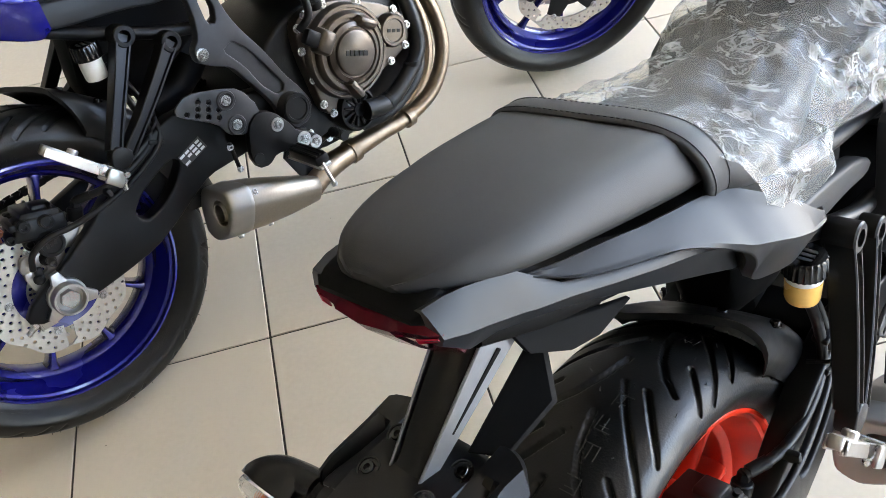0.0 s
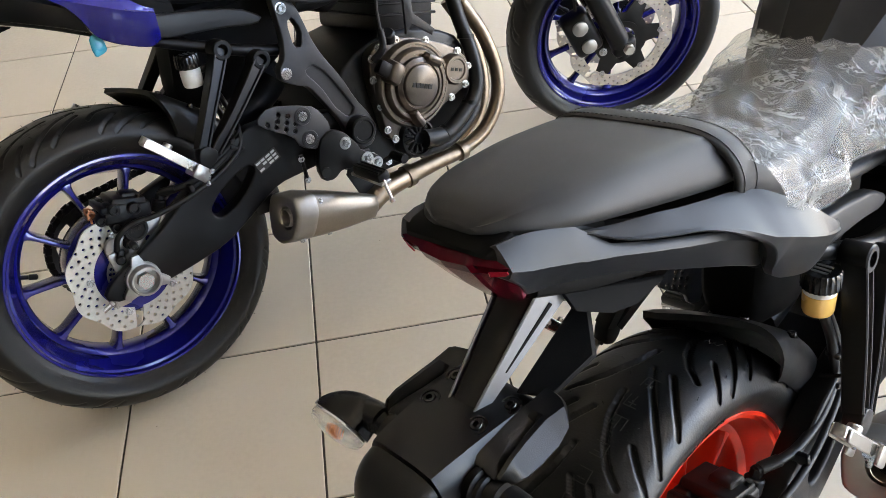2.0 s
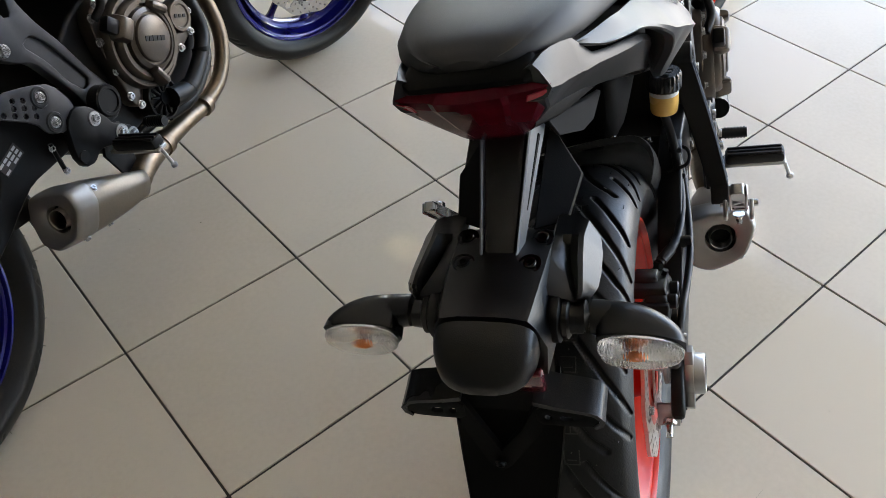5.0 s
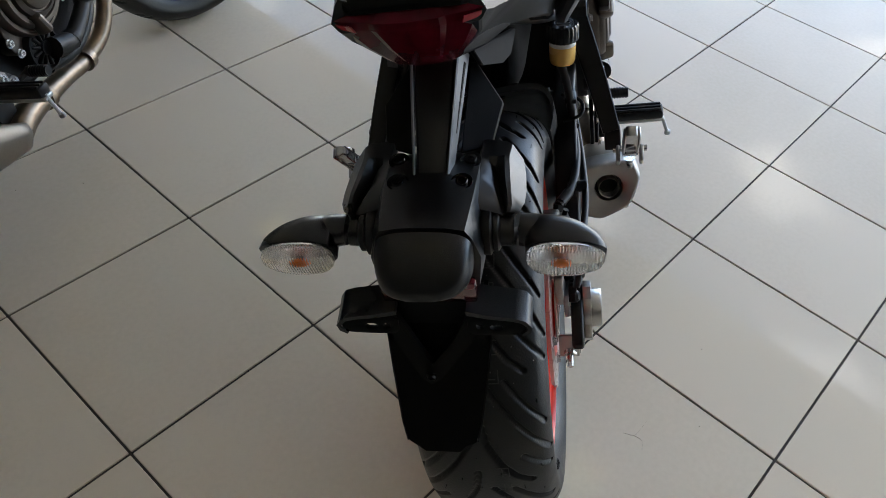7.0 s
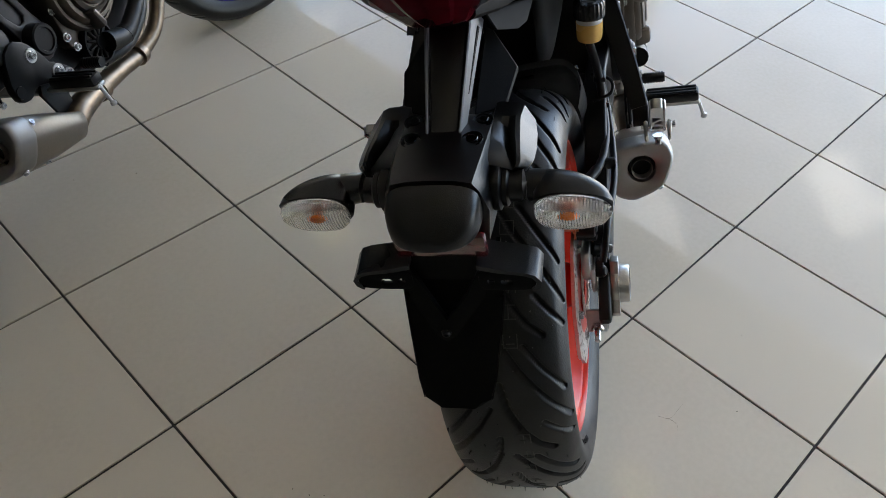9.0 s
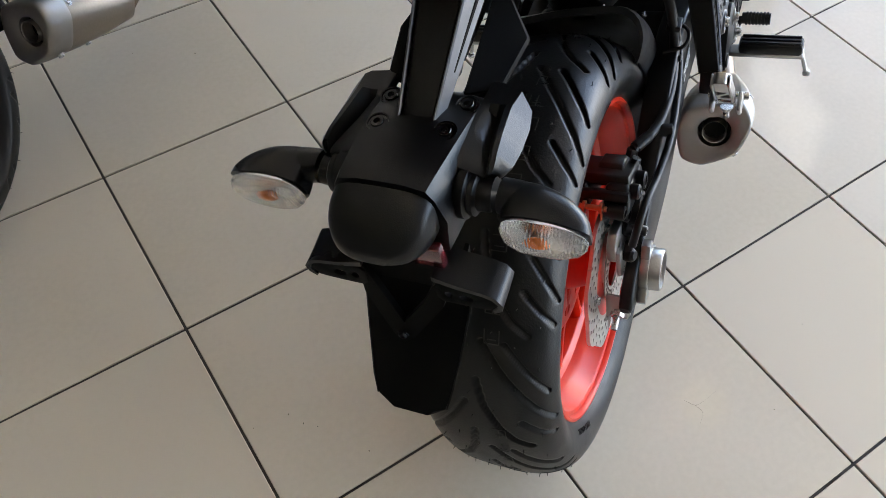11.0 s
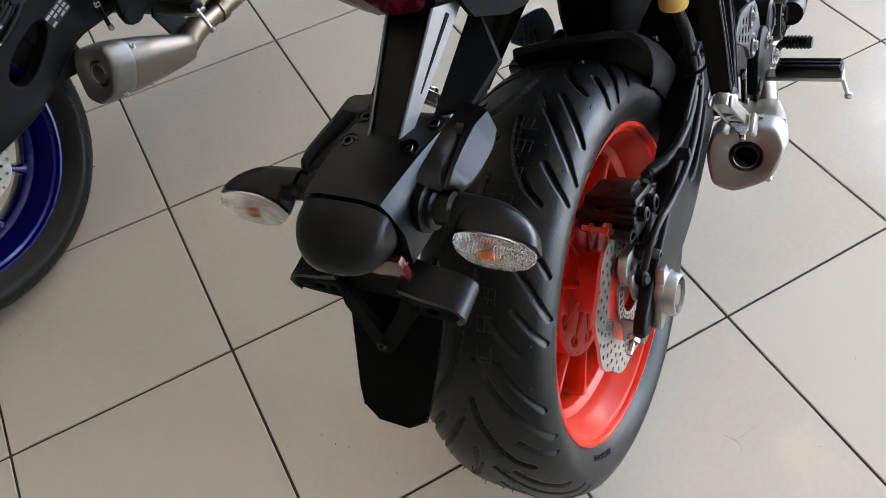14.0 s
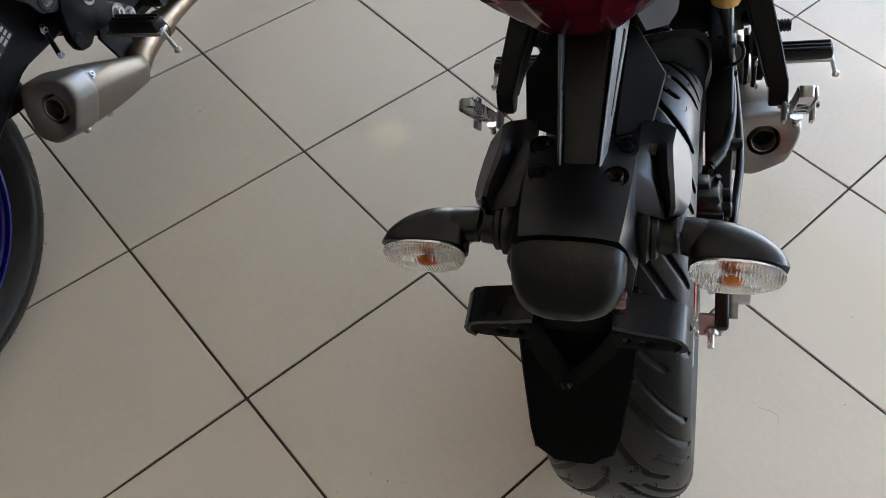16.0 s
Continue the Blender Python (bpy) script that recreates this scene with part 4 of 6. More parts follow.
def exhaust(bike):
    tip, front = Vector((0.278, -0.180, 0.297)), Vector((0.490, -0.163, 0.224))
    ax = (front - tip).normalized()
    u = ax.cross(Vector((0, 0, 1))).normalized()
    v = u.cross(ax)
    if v.z < 0:
        v = -v

    # a rounded trapezoid, wide at the top
    six = round_points(round_points([(-0.049, 0.046), (0.044, 0.053), (0.059, 0.017), (0.038, -0.038), (-0.018, -0.061), (-0.052, -0.048), (-0.060, 0.004)], 0.16), 0.25)
    out_u = u if u.y < 0 else -u

    def ring(d, k, drop=0.0):
        return [tip + ax * d - v * drop + out_u * (a * k) + v * (b * k) for a, b in six]

    def circle(d, r, drop=0.0):
        return [tip + ax * d - v * drop + (out_u * a + v * b) * (r / math.hypot(a, b)) for a, b in six]

    bm = bmesh.new()
    skin(bm, [ring(0.046, 0.985), ring(0.052, 0.985), ring(0.10, 0.92, 0.003), ring(0.15, 0.79, 0.007), ring(0.200, 0.63, 0.010), ring(0.224, 0.55, 0.011), circle(0.230, 0.0235, 0.008)])
    muff = part("muffler", bm, MUFFLER, bike, "short brushed steel underslung muffler", 45)
    bm = bmesh.new()
    skin(bm, [ring(0.0535, 1.0), ring(0.0525, 1.012), ring(0.046, 1.012), ring(0.016, 0.985), ring(0.010, 0.965), ring(0.0065, 0.92), ring(0.0055, 0.86), ring(0.0105, 0.60), circle(0.0125, 0.0262), circle(0.0135, 0.0252), circle(0.05, 0.0246)], caps=False)
    part("end_cap", bm, CAP_STEEL, muff, "satin steel muffler end cap", 40)
    m = frame_to(tip + ax * 0.0125, -ax)
    part("pipe_bore", lathe([(0.0248, -0.024), (0.0248, -0.020), (0.0, -0.020)], 24, m), RUBBER_SOFT, muff)
    part("tailpipe", lathe([(0.0186, -0.06), (0.0186, 0.001), (0.0180, 0.0022), (0.0170, 0.001), (0.0168, -0.055), (0.0, -0.055)], 28, m), STEEL, muff, "open steel tailpipe")
    part("pipe_baffle", lathe([(0.0166, -0.022), (0.0166, -0.020), (0.0, -0.020)], 24, m), RUBBER_SOFT, muff)
    for d, p, q, n in ((0.062, 0.046, 0.036, (0.7, 0.7)), (0.146, 0.037, 0.012, (1, 0.25)), (0.105, 0.016, -0.044, (0.4, -0.9)), (0.030, 0.030, -0.042, (0.5, -0.8))):
        bolt(muff, tip + ax * d + out_u * p + v * q, out_u * n[0] + v * n[1], 0.0052)
    part("muffler_strap", tube([tip + ax * 0.216 + out_u * 0.026 - v * 0.006, tip + ax * 0.200 + out_u * 0.020 - v * 0.028, tip + ax * 0.16 + out_u * 0.020 - v * 0.034], 0.0045, seg=8), ZINC, muff)
    path = [front - v * 0.006, (0.535, -0.152, 0.226), (0.614, -0.139, 0.219), (0.70, -0.134, 0.212), (0.775, -0.134, 0.206), (0.855, -0.137, 0.224), (0.912, -0.138, 0.278), (0.934, -0.132, 0.348), (0.924, -0.121, 0.438), (0.899, -0.10, 0.518)]
    pipe = part("exhaust_pipe", tube(path, [0.024, 0.026, 0.022, 0.019, 0.0175, 0.017, 0.0165, 0.0165, 0.0165, 0.0165], seg=18), PIPE, bike, "heat-tinted steel exhaust pipe")
    p2 = [(0.66, -0.135, 0.22), (0.76, -0.10, 0.206), (0.86, -0.085, 0.222), (0.915, -0.08, 0.275), (0.938, -0.07, 0.35), (0.93, -0.06, 0.44), (0.905, -0.04, 0.52)]
    part("exhaust_pipe", tube(p2, 0.0165, seg=18), PIPE, bike, "heat-tinted steel exhaust pipe")
    for q, r in ((2, 0.0265), (4, 0.0235)):
        a = Vector(path[q])
        part("pipe_clamp", lathe([(r, -0.009), (r, 0.009)], 20, frame_to(a, (1, 0.05, -0.03)), closed=False), PIPE, pipe)
    part("muffler_bracket", plate([(0.46, 0.30), (0.49, 0.345), (0.53, 0.33), (0.52, 0.25), (0.48, 0.235)], -0.158, -0.150, [], 0.002), BLACK_METAL, bike)


def engine(bike):
    case = [(0.50, 0.275), (0.475, 0.34), (0.48, 0.42), (0.53, 0.495), (0.60, 0.53), (0.70, 0.535), (0.80, 0.50), (0.865, 0.455), (0.875, 0.36), (0.85, 0.285), (0.76, 0.245), (0.60, 0.245)]
    eng = part("engine", plate(round_points(case, 0.22), -0.135, 0.145, [], 0.012, seg=3), ENGINE_BLACK, bike, "compact engine with bronze clutch cover and black cases")
    shell = [(0.588, 0.336), (0.588, 0.39), (0.586, 0.455), (0.594, 0.506), (0.612, 0.526), (0.652, 0.532), (0.722, 0.512), (0.817, 0.454), (0.848, 0.410), (0.835, 0.365), (0.797, 0.352), (0.720, 0.337), (0.655, 0.322), (0.606, 0.317)]
    cover = part("engine_cover", plate(round_points(shell, 0.25), -0.168, -0.137, [], 0.008, seg=3), ENGINE, eng, "bronze painted side engine cover")
    m = frame_to((0.680, -0.166, 0.422), (0, -1, 0))
    clutch = part("clutch_cover", lathe([(0.094, 0), (0.093, 0.014), (0.089, 0.020), (0.084, 0.020), (0.083, 0.016), (0.079, 0.016), (0.078, 0.026), (0.073, 0.032), (0.066, 0.032), (0.0645, 0.027), (0.060, 0.027), (0.0585, 0.036),
                                         (0.050, 0.040), (0.0485, 0.036), (0.045, 0.036), (0.0435, 0.042), (0.040, 0.044), (0.0, 0.044)], 48, m), ENGINE, eng, "round ribbed bronze clutch cover")
    for x, z, ang, wd in ((0.628, 0.470, 135, 0.044), (0.728, 0.462, 40, 0.026), (0.652, 0.358, -112, 0.024)):
        mm = frame_to((x, -0.200, z), (0, -1, 0)) @ pose(0, 0, 0, 0, 0, -ang)
        part("cover_lug", block((0.052, wd, 0.030), mm, 0.007, 2, taper=(0.8, 0.62)), ENGINE, clutch)
    part("lug_tip", block((0.030, 0.034, 0.022), frame_to((0.607, -0.196, 0.488), (0, -1, 0)) @ pose(0, 0, 0, 0, 0, -135), 0.006, 2), BLACK_METAL, clutch)
    bars = [(-0.020, 0.010), (-0.009, 0.008), (0.002, 0.010), (0.013, 0.008), (0.023, 0.007)]
    for x, w in bars:
        part("badge_bar", block((w, 0.010, 0.002), m @ pose(0, 0, 0, 0, 0, 153) @ pose(x, 0, 0.0445)), ENGINE_BLACK, clutch, "", 0)
    m2 = frame_to((0.793, -0.160, 0.411), (0, -1, 0))
    small = part("sensor_cover", lathe([(0.034, 0), (0.034, 0.024), (0.030, 0.030), (0.024, 0.030), (0.022, 0.027), (0.0, 0.027)], 32, m2), ENGINE, eng, "small round bronze cover")
    for x in (-0.012, 0.0, 0.012):
        part("badge_bar", block((0.007, 0.007, 0.002), m2 @ pose(0, 0, 0, 0, 0, 155) @ pose(x, 0, 0.0275)), ENGINE_BLACK, small, "", 0)
    pump = part("water_pump", lathe([(0.047, 0), (0.047, 0.020), (0.043, 0.030), (0.039, 0.031), (0.037, 0.022), (0.014, 0.024), (0.013, 0.034), (0.0, 0.034)], 32, frame_to((0.655, -0.150, 0.306), (0, -1, 0))), BLACK_METAL, eng, "black water pump housing")
    for i in range(6):
        part("pump_rib", block((0.006, 0.07, 0.01), frame_to((0.655, -0.176, 0.306), (0, -1, 0)) @ pose(0, 0, 0, 0, 0, 30 * i), 0.002, 1), BLACK_METAL, pump)
    part("coolant_hose", tube([(0.664, -0.188, 0.300), (0.70, -0.188, 0.290), (0.735, -0.184, 0.286), (0.803, -0.178, 0.312), (0.850, -0.17, 0.345), (0.866, -0.16, 0.41), (0.873, -0.13, 0.50), (0.875, -0.11, 0.62)], [0.021, 0.020, 0.018, 0.0165, 0.0165, 0.0165, 0.0165, 0.0165], seg=14), RUBBER_SOFT, eng, "black rubber coolant hose")
    part("coolant_hose", tube([(0.66, -0.16, 0.262), (0.715, -0.17, 0.257), (0.76, -0.17, 0.262), (0.825, -0.165, 0.288), (0.858, -0.155, 0.325), (0.876, -0.14, 0.40)], 0.0125, seg=12), RUBBER_SOFT, eng, "black rubber coolant hose")
    for p in ((0.870, -0.145, 0.455), (0.818, -0.176, 0.321), (0.722, -0.186, 0.287)):
        part("hose_clip", lathe([(0.0200, -0.005), (0.0200, 0.005)], 18, frame_to(p, (0.4, 0.1, 1) if p[0] > 0.8 else (1, 0.1, 0.2))), BLACK_METAL, eng)
    # cylinder block and head lean forward
    cyl = Matrix.Translation((0.755, 0.0, 0.60)) @ pose(0, 0, 0, 0, 16, 0)
    blockm = part("cylinder_block", block((0.15, 0.25, 0.17), cyl, 0.012, 2), ENGINE_BLACK, eng)
    for i in range(5):
        part("cooling_fin", block((0.16, 0.258, 0.006), cyl @ pose(0, 0, -0.05 + 0.024 * i), 0.002, 1), ENGINE_BLACK, blockm)
    part("cylinder_head", block((0.18, 0.28, 0.09), cyl @ pose(-0.005, 0, 0.125), 0.018, 3), ENGINE_BLACK, eng)
    part("throttle_body", block((0.10, 0.20, 0.08), pose(0.60, 0, 0.66, 0, -20, 0), 0.02, 3), BLACK_METAL, eng)
    part("clutch_cable_arm", tube([(0.60, -0.175, 0.505), (0.625, -0.185, 0.525), (0.635, -0.178, 0.56)], 0.008, seg=10), BLACK_METAL, eng)
    part("cable", tube([(0.635, -0.178, 0.56), (0.66, -0.16, 0.62), (0.74, -0.15, 0.70)], 0.0035, seg=8), RUBBER_SOFT, eng)
    part("cable_bracket", plate([(0.70, 0.525), (0.715, 0.60), (0.735, 0.605), (0.73, 0.56), (0.775, 0.51), (0.765, 0.50), (0.72, 0.54)], -0.17, -0.162, [], 0.002), ENGINE_BLACK, eng)
    part("oil_filler", lathe([(0.016, 0), (0.016, 0.018), (0.012, 0.022), (0, 0.022)], 16, frame_to((0.655, -0.165, 0.53), (-0.2, -0.6, 1))), BLACK_METAL, eng)
    n = 14
    pts = round_points(shell, 0.25)
    for i in range(n):
        x, z = pts[int(i * len(pts) / n)]
        cx, cz = 0.69, 0.415
        bolt(cover, (cx + (x - cx) * 0.97, -0.168, cz + (z - cz) * 0.97), (0, -1, 0), 0.0065)
    for p in ((0.555, 0.30), (0.59, 0.268), (0.66, 0.258), (0.72, 0.272), (0.50, 0.42), (0.53, 0.48)):
        bolt(eng, (p[0], -0.135, p[1]), (0, -1, 0), 0.006)
    return eng


def channel(points, width, deep, s):
    """A cast arm along a curve, with a shallow channel in its outer face."""
    line = smooth_line(points, 5)
    rings = []
    for i, c in enumerate(line):
        d = (line[min(i + 1, len(line) - 1)] - line[max(i - 1, 0)]).normalized()
        out = (Vector((0, s, 0)) - d * d.y * s).normalized()
        w = d.cross(out)
        f = i / (len(line) - 1) * (len(width) - 1)
        k = min(int(f), len(width) - 2)
        a = (width[k] + (width[k + 1] - width[k]) * (f - k)) / 2
        b = (deep[k] + (deep[k + 1] - deep[k]) * (f - k)) / 2
        sect = [(-a + 0.002, -b), (a - 0.002, -b), (a, -b + 0.002), (a, b - 0.0015), (a - 0.0015, b), (a - 0.0040, b), (a - 0.0058, b - 0.0045), (-a + 0.0058, b - 0.0045), (-a + 0.0040, b), (-a + 0.0015, b), (-a, b - 0.0015), (-a, -b + 0.002)]
        rings.append([c + w * p + out * q for p, q in sect])
    bm = bmesh.new()
    skin(bm, rings)
    return bm


def frame_and_pegs(bike):
    outer = [(0.434, 0.698), (0.452, 0.706), (0.478, 0.662), (0.484, 0.630), (0.490, 0.588), (0.500, 0.556), (0.526, 0.500), (0.545, 0.440), (0.565, 0.400), (0.575, 0.365), (0.555, 0.335), (0.520, 0.335), (0.503, 0.372), (0.496, 0.410), (0.472, 0.465),
             (0.452, 0.506), (0.421, 0.523), (0.401, 0.540), (0.403, 0.562), (0.421, 0.577), (0.432, 0.618)]
    panel = [(0.452, 0.538), (0.476, 0.545), (0.497, 0.520), (0.536, 0.428), (0.528, 0.416), (0.514, 0.415), (0.494, 0.444), (0.478, 0.494)]
    slot = [(0.450, 0.640), (0.464, 0.645), (0.474, 0.615), (0.464, 0.585), (0.448, 0.590)]
    for s in (-1, 1):
        fr = part("frame_plate", plate(round_points(outer, 0.18), s * 0.159, s * 0.135, [round_points(panel, 0.15), round_points(slot, 0.2)], 0.005, seg=3), GREY_FRAME, bike, "matte grey frame side plate")
        part("frame_panel", plate(round_points([(0.440, 0.55), (0.480, 0.56), (0.546, 0.43), (0.52, 0.400), (0.465, 0.485)], 0.2), s * 0.1525, s * 0.137), GREY_FRAME, fr)
        cap = part("pivot_cap", lathe([(0.030, 0), (0.030, 0.030), (0.027, 0.033), (0.022, 0.033), (0.0205, 0.030), (0.0, 0.030)], 32, frame_to((0.528, s * 0.152, 0.381), (0, s, 0))), BLACK_METAL, bike, "black round swingarm pivot cap")
        for x, z in ((0.414, 0.550), (0.446, 0.668)):
            bolt(fr, (x, s * 0.159, z), (0, s, 0), 0.0085)
        # pillion footrest hanger: two channelled arms that splay outwards to one foot
        arms = ([(0.301, s * 0.135, 0.638), (0.272, s * 0.148, 0.602), (0.224, s * 0.168, 0.545), (0.184, s * 0.183, 0.496)], [(0.368, s * 0.135, 0.594), (0.332, s * 0.146, 0.568), (0.264, s * 0.167, 0.522), (0.203, s * 0.183, 0.484)])
        hang = part("footrest_hanger", channel(arms[0], (0.028, 0.024, 0.0215, 0.022), (0.032, 0.032, 0.029, 0.026), s), BLACK_METAL, bike, "black two-armed pillion footrest hanger", 30)
        part("hanger_arm", channel(arms[1], (0.028, 0.024, 0.021, 0.021), (0.032, 0.032, 0.029, 0.026), s), BLACK_METAL, hang, "", 30)
        for x, y, z in ((0.301, 0.137, 0.638), (0.368, 0.135, 0.594)):
            part("hanger_eye", lathe([(0.0185, -0.018), (0.0185, 0.016), (0.0165, 0.018), (0.0105, 0.018), (0.0100, 0.015), (0.0100, -0.012), (0.0, -0.012)], 28, frame_to((x, s * y, z), (0, s, 0))), BLACK_METAL, hang)
            bolt(hang, (x, s * (y - 0.012), z), (0, s, 0), 0.0062, BOLT_BLACK, "black_bolt")
        foot = [(0.166, 0.474), (0.176, 0.500), (0.190, 0.504), (0.208, 0.488), (0.204, 0.472), (0.186, 0.462)]
        part("peg_mount", plate(round_points(foot, 0.2), s * 0.172, s * 0.196, [], 0.005, seg=3), BLACK_METAL, hang)
        # the folded footrest: an open cast frame with a boss, tapering to its tip
        down = Vector((0.165 - 0.088, 0, 0.470 - 0.568)).normalized()
        up_out = Vector((-down.z, 0, down.x))
        m = Matrix((down, Vector((0, s, 0)), up_out)).transposed().to_4x4()
        m.translation = (0.088, s * 0.208, 0.568)
        lie = m @ Matrix(((1, 0, 0, 0), (0, 0, 1, 0), (0, 1, 0, 0), (0, 0, 0, 1)))
        shape = [(0.0, -0.006), (0.005, -0.009), (0.085, -0.011), (0.112, -0.012), (0.122, -0.009), (0.122, 0.009), (0.112, 0.012), (0.085, 0.011), (0.005, 0.008), (0.0, 0.005)]
        gaps = [[(0.046, -0.008), (0.072, -0.009), (0.052, 0.006)], [(0.078, -0.007), (0.084, 0.007), (0.060, 0.007)], [(0.090, -0.008), (0.106, -0.008), (0.106, 0.008), (0.093, 0.008)]]
        peg = part("pillion_footrest", plate(round_points(shape, 0.15), -0.008, 0.006, [round_points(g, 0.15) for g in gaps], 0.002, lie), ALU_BRIGHT, bike, "polished aluminium folded pillion footrest")
        for q in (-1, 1):
            part("peg_rail", block((0.104, 0.0032, 0.016), m @ pose(0.056, q * 0.0098, -0.003), 0.0014, 1), ALU_BRIGHT, peg)
        part("peg_boss", lathe([(0.0085, 0), (0.0085, 0.012), (0.0065, 0.014), (0.0045, 0.014), (0.004, 0.010), (0, 0.010)], 20, m @ pose(0.046, 0, 0)), ALU_BRIGHT, peg)
        for q in (-1, 1):
            part("peg_fork", block((0.030, 0.006, 0.026), m @ pose(0.118, q * 0.017, -0.006), 0.003, 2), ALU, peg)
        part("peg_pin", tube([(0.172, s * 0.184, 0.470), (0.172, s * 0.234, 0.470)], 0.0048, seg=12, steps=1), ZINC, peg)
        bolt(peg, (0.166, s * 0.208, 0.456), (-0.2, 0, -1), 0.0062)
        part("peg_spring", tube([(0.166, s * 0.208, 0.452), (0.163, s * 0.208, 0.440)], 0.0042, seg=8, steps=1), ZINC, peg)
        # heel guard with drilled holes, rider footrest
        guard = [(0.315, 0.500), (0.346, 0.512), (0.402, 0.492), (0.440, 0.472), (0.459, 0.424), (0.444, 0.400), (0.415, 0.391), (0.383, 0.408), (0.374, 0.437), (0.313, 0.486)]
        holes = [disc_points(x, z, 0.0050, 8) for x, z in ((0.359, 0.490), (0.376, 0.480), (0.353, 0.479), (0.370, 0.469), (0.387, 0.459), (0.331, 0.481), (0.347, 0.469), (0.364, 0.457), (0.381, 0.446))]
        hg = part("heel_guard", plate(round_points(guard, 0.2), s * 0.182, s * 0.176, holes, 0.0015), GREY_FRAME, bike, "grey drilled heel guard plate")
        for x, z in ((0.406, 0.467), (0.405, 0.418)):
            part("bolt_cup", lathe([(0.019, 0), (0.017, 0.003), (0.013, 0.003), (0.011, 0.0005), (0.0, 0.0005)], 24, frame_to((x, s * 0.1815, z), (0, s, 0))), GREY_FRAME, hg)
            bolt(hg, (x, s * 0.182, z), (0, s, 0), 0.0072)
        base = [(0.420, 0.405), (0.450, 0.419), (0.478, 0.403), (0.500, 0.366), (0.506, 0.346), (0.537, 0.324), (0.553, 0.298), (0.535, 0.280), (0.489, 0.314), (0.450, 0.328), (0.427, 0.316), (0.404, 0.322), (0.399, 0.351)]
        pb = part("footrest_bracket", plate(round_points(base, 0.2), s * 0.188, s * 0.170, [], 0.004), BLACK_METAL, bike, "black cast rider footrest bracket")
        for x, z, r in ((0.474, 0.378, 0.0085), (0.512, 0.323, 0.0098), (0.533, 0.305, 0.0085)):
            part("washer", lathe([(r * 1.55, 0), (r * 1.55, 0.0016), (0, 0.0016)], 24, frame_to((x, s * 0.188, z), (0, s, 0))), ALU, pb)
            bolt(pb, (x, s * 0.189, z), (0, s, 0), r * 0.8)
        part("lobe_cap", lathe([(0.012, 0), (0.011, 0.003), (0, 0.0035)], 20, frame_to((0.412, s * 0.187, 0.340), (0, s, 0))), BLACK_METAL, pb)
        part("brake_link", tube([(0.379, s * 0.172, 0.392), (0.377, s * 0.172, 0.364), (0.375, s * 0.172, 0.338)], 0.0042, seg=8, steps=2), BLACK_METAL, pb)
        bolt(pb, (0.377, s * 0.172, 0.384), (0, s, 0), 0.005)
        bolt(pb, (0.375, s * 0.174, 0.338), (0, s, 0), 0.005)
        fp = part("rider_footrest", block((0.030, 0.098, 0.020), pose(0.473, s * 0.238, 0.320, 0, 0, 0), 0.006, 2), RUBBER_SOFT, bike, "black ribbed rubber rider footrest")
        for k in range(3):
            part("rubber_rib", block((0.004, 0.09, 0.004), pose(0.464 + 0.009 * k, s * 0.238, 0.331), 0.001, 1), RUBBER_SOFT, fp)
        part("footrest_core", block((0.026, 0.115, 0.008), pose(0.473, s * 0.231, 0.307), 0.002, 1), ALU, fp)
        part("feeler", tube([(0.470, s * 0.284, 0.314), (0.470, s * 0.292, 0.284), (0.470, s * 0.295, 0.274)], 0.0035, seg=8, steps=2), ZINC, fp)
        part("feeler_tip", lathe([(0.003, -0.005), (0.006, -0.003), (0.006, 0.003), (0.003, 0.005)], 10, frame_to((0.470, s * 0.296, 0.271), (0, 0, 1))), ZINC, fp)
        ped = part("foot_lever", tube([(0.50, s * 0.172, 0.31), (0.53, s * 0.180, 0.297), (0.56, s * 0.186, 0.300), (0.572, s * 0.192, 0.305)], 0.006, seg=10), BLACK_METAL, bike)
        part("lever_rubber", tube([(0.572, s * 0.192, 0.305), (0.571, s * 0.238, 0.305)], 0.0095, seg=14, steps=1), RUBBER_SOFT, ped)
        for k in range(7):
            part("rubber_ring", lathe([(0.0112, -0.0015), (0.0112, 0.0015)], 14, frame_to((0.5715, s * (0.200 + 0.0055 * k), 0.305), (0, s, 0))), RUBBER_SOFT, ped)
        for ob in (fr, cap, hg, pb, ped):
            ob.location = (-0.006, -s * 0.010, -0.001)
        # rear frame tubes
        sub = part("rear_frame_tube", tube([(0.44, s * 0.118, 0.585), (0.36, s * 0.118, 0.612), (0.22, s * 0.095, 0.680), (0.05, s * 0.058, 0.776), (-0.08, s * 0.034, 0.832)], 0.0115, seg=12), BLACK_METAL, bike)
        part("rear_frame_tube", tube([(0.46, s * 0.110, 0.70), (0.30, s * 0.100, 0.735), (0.12, s * 0.070, 0.79), (-0.04, s * 0.045, 0.832)], 0.0115, seg=12), BLACK_METAL, bike)


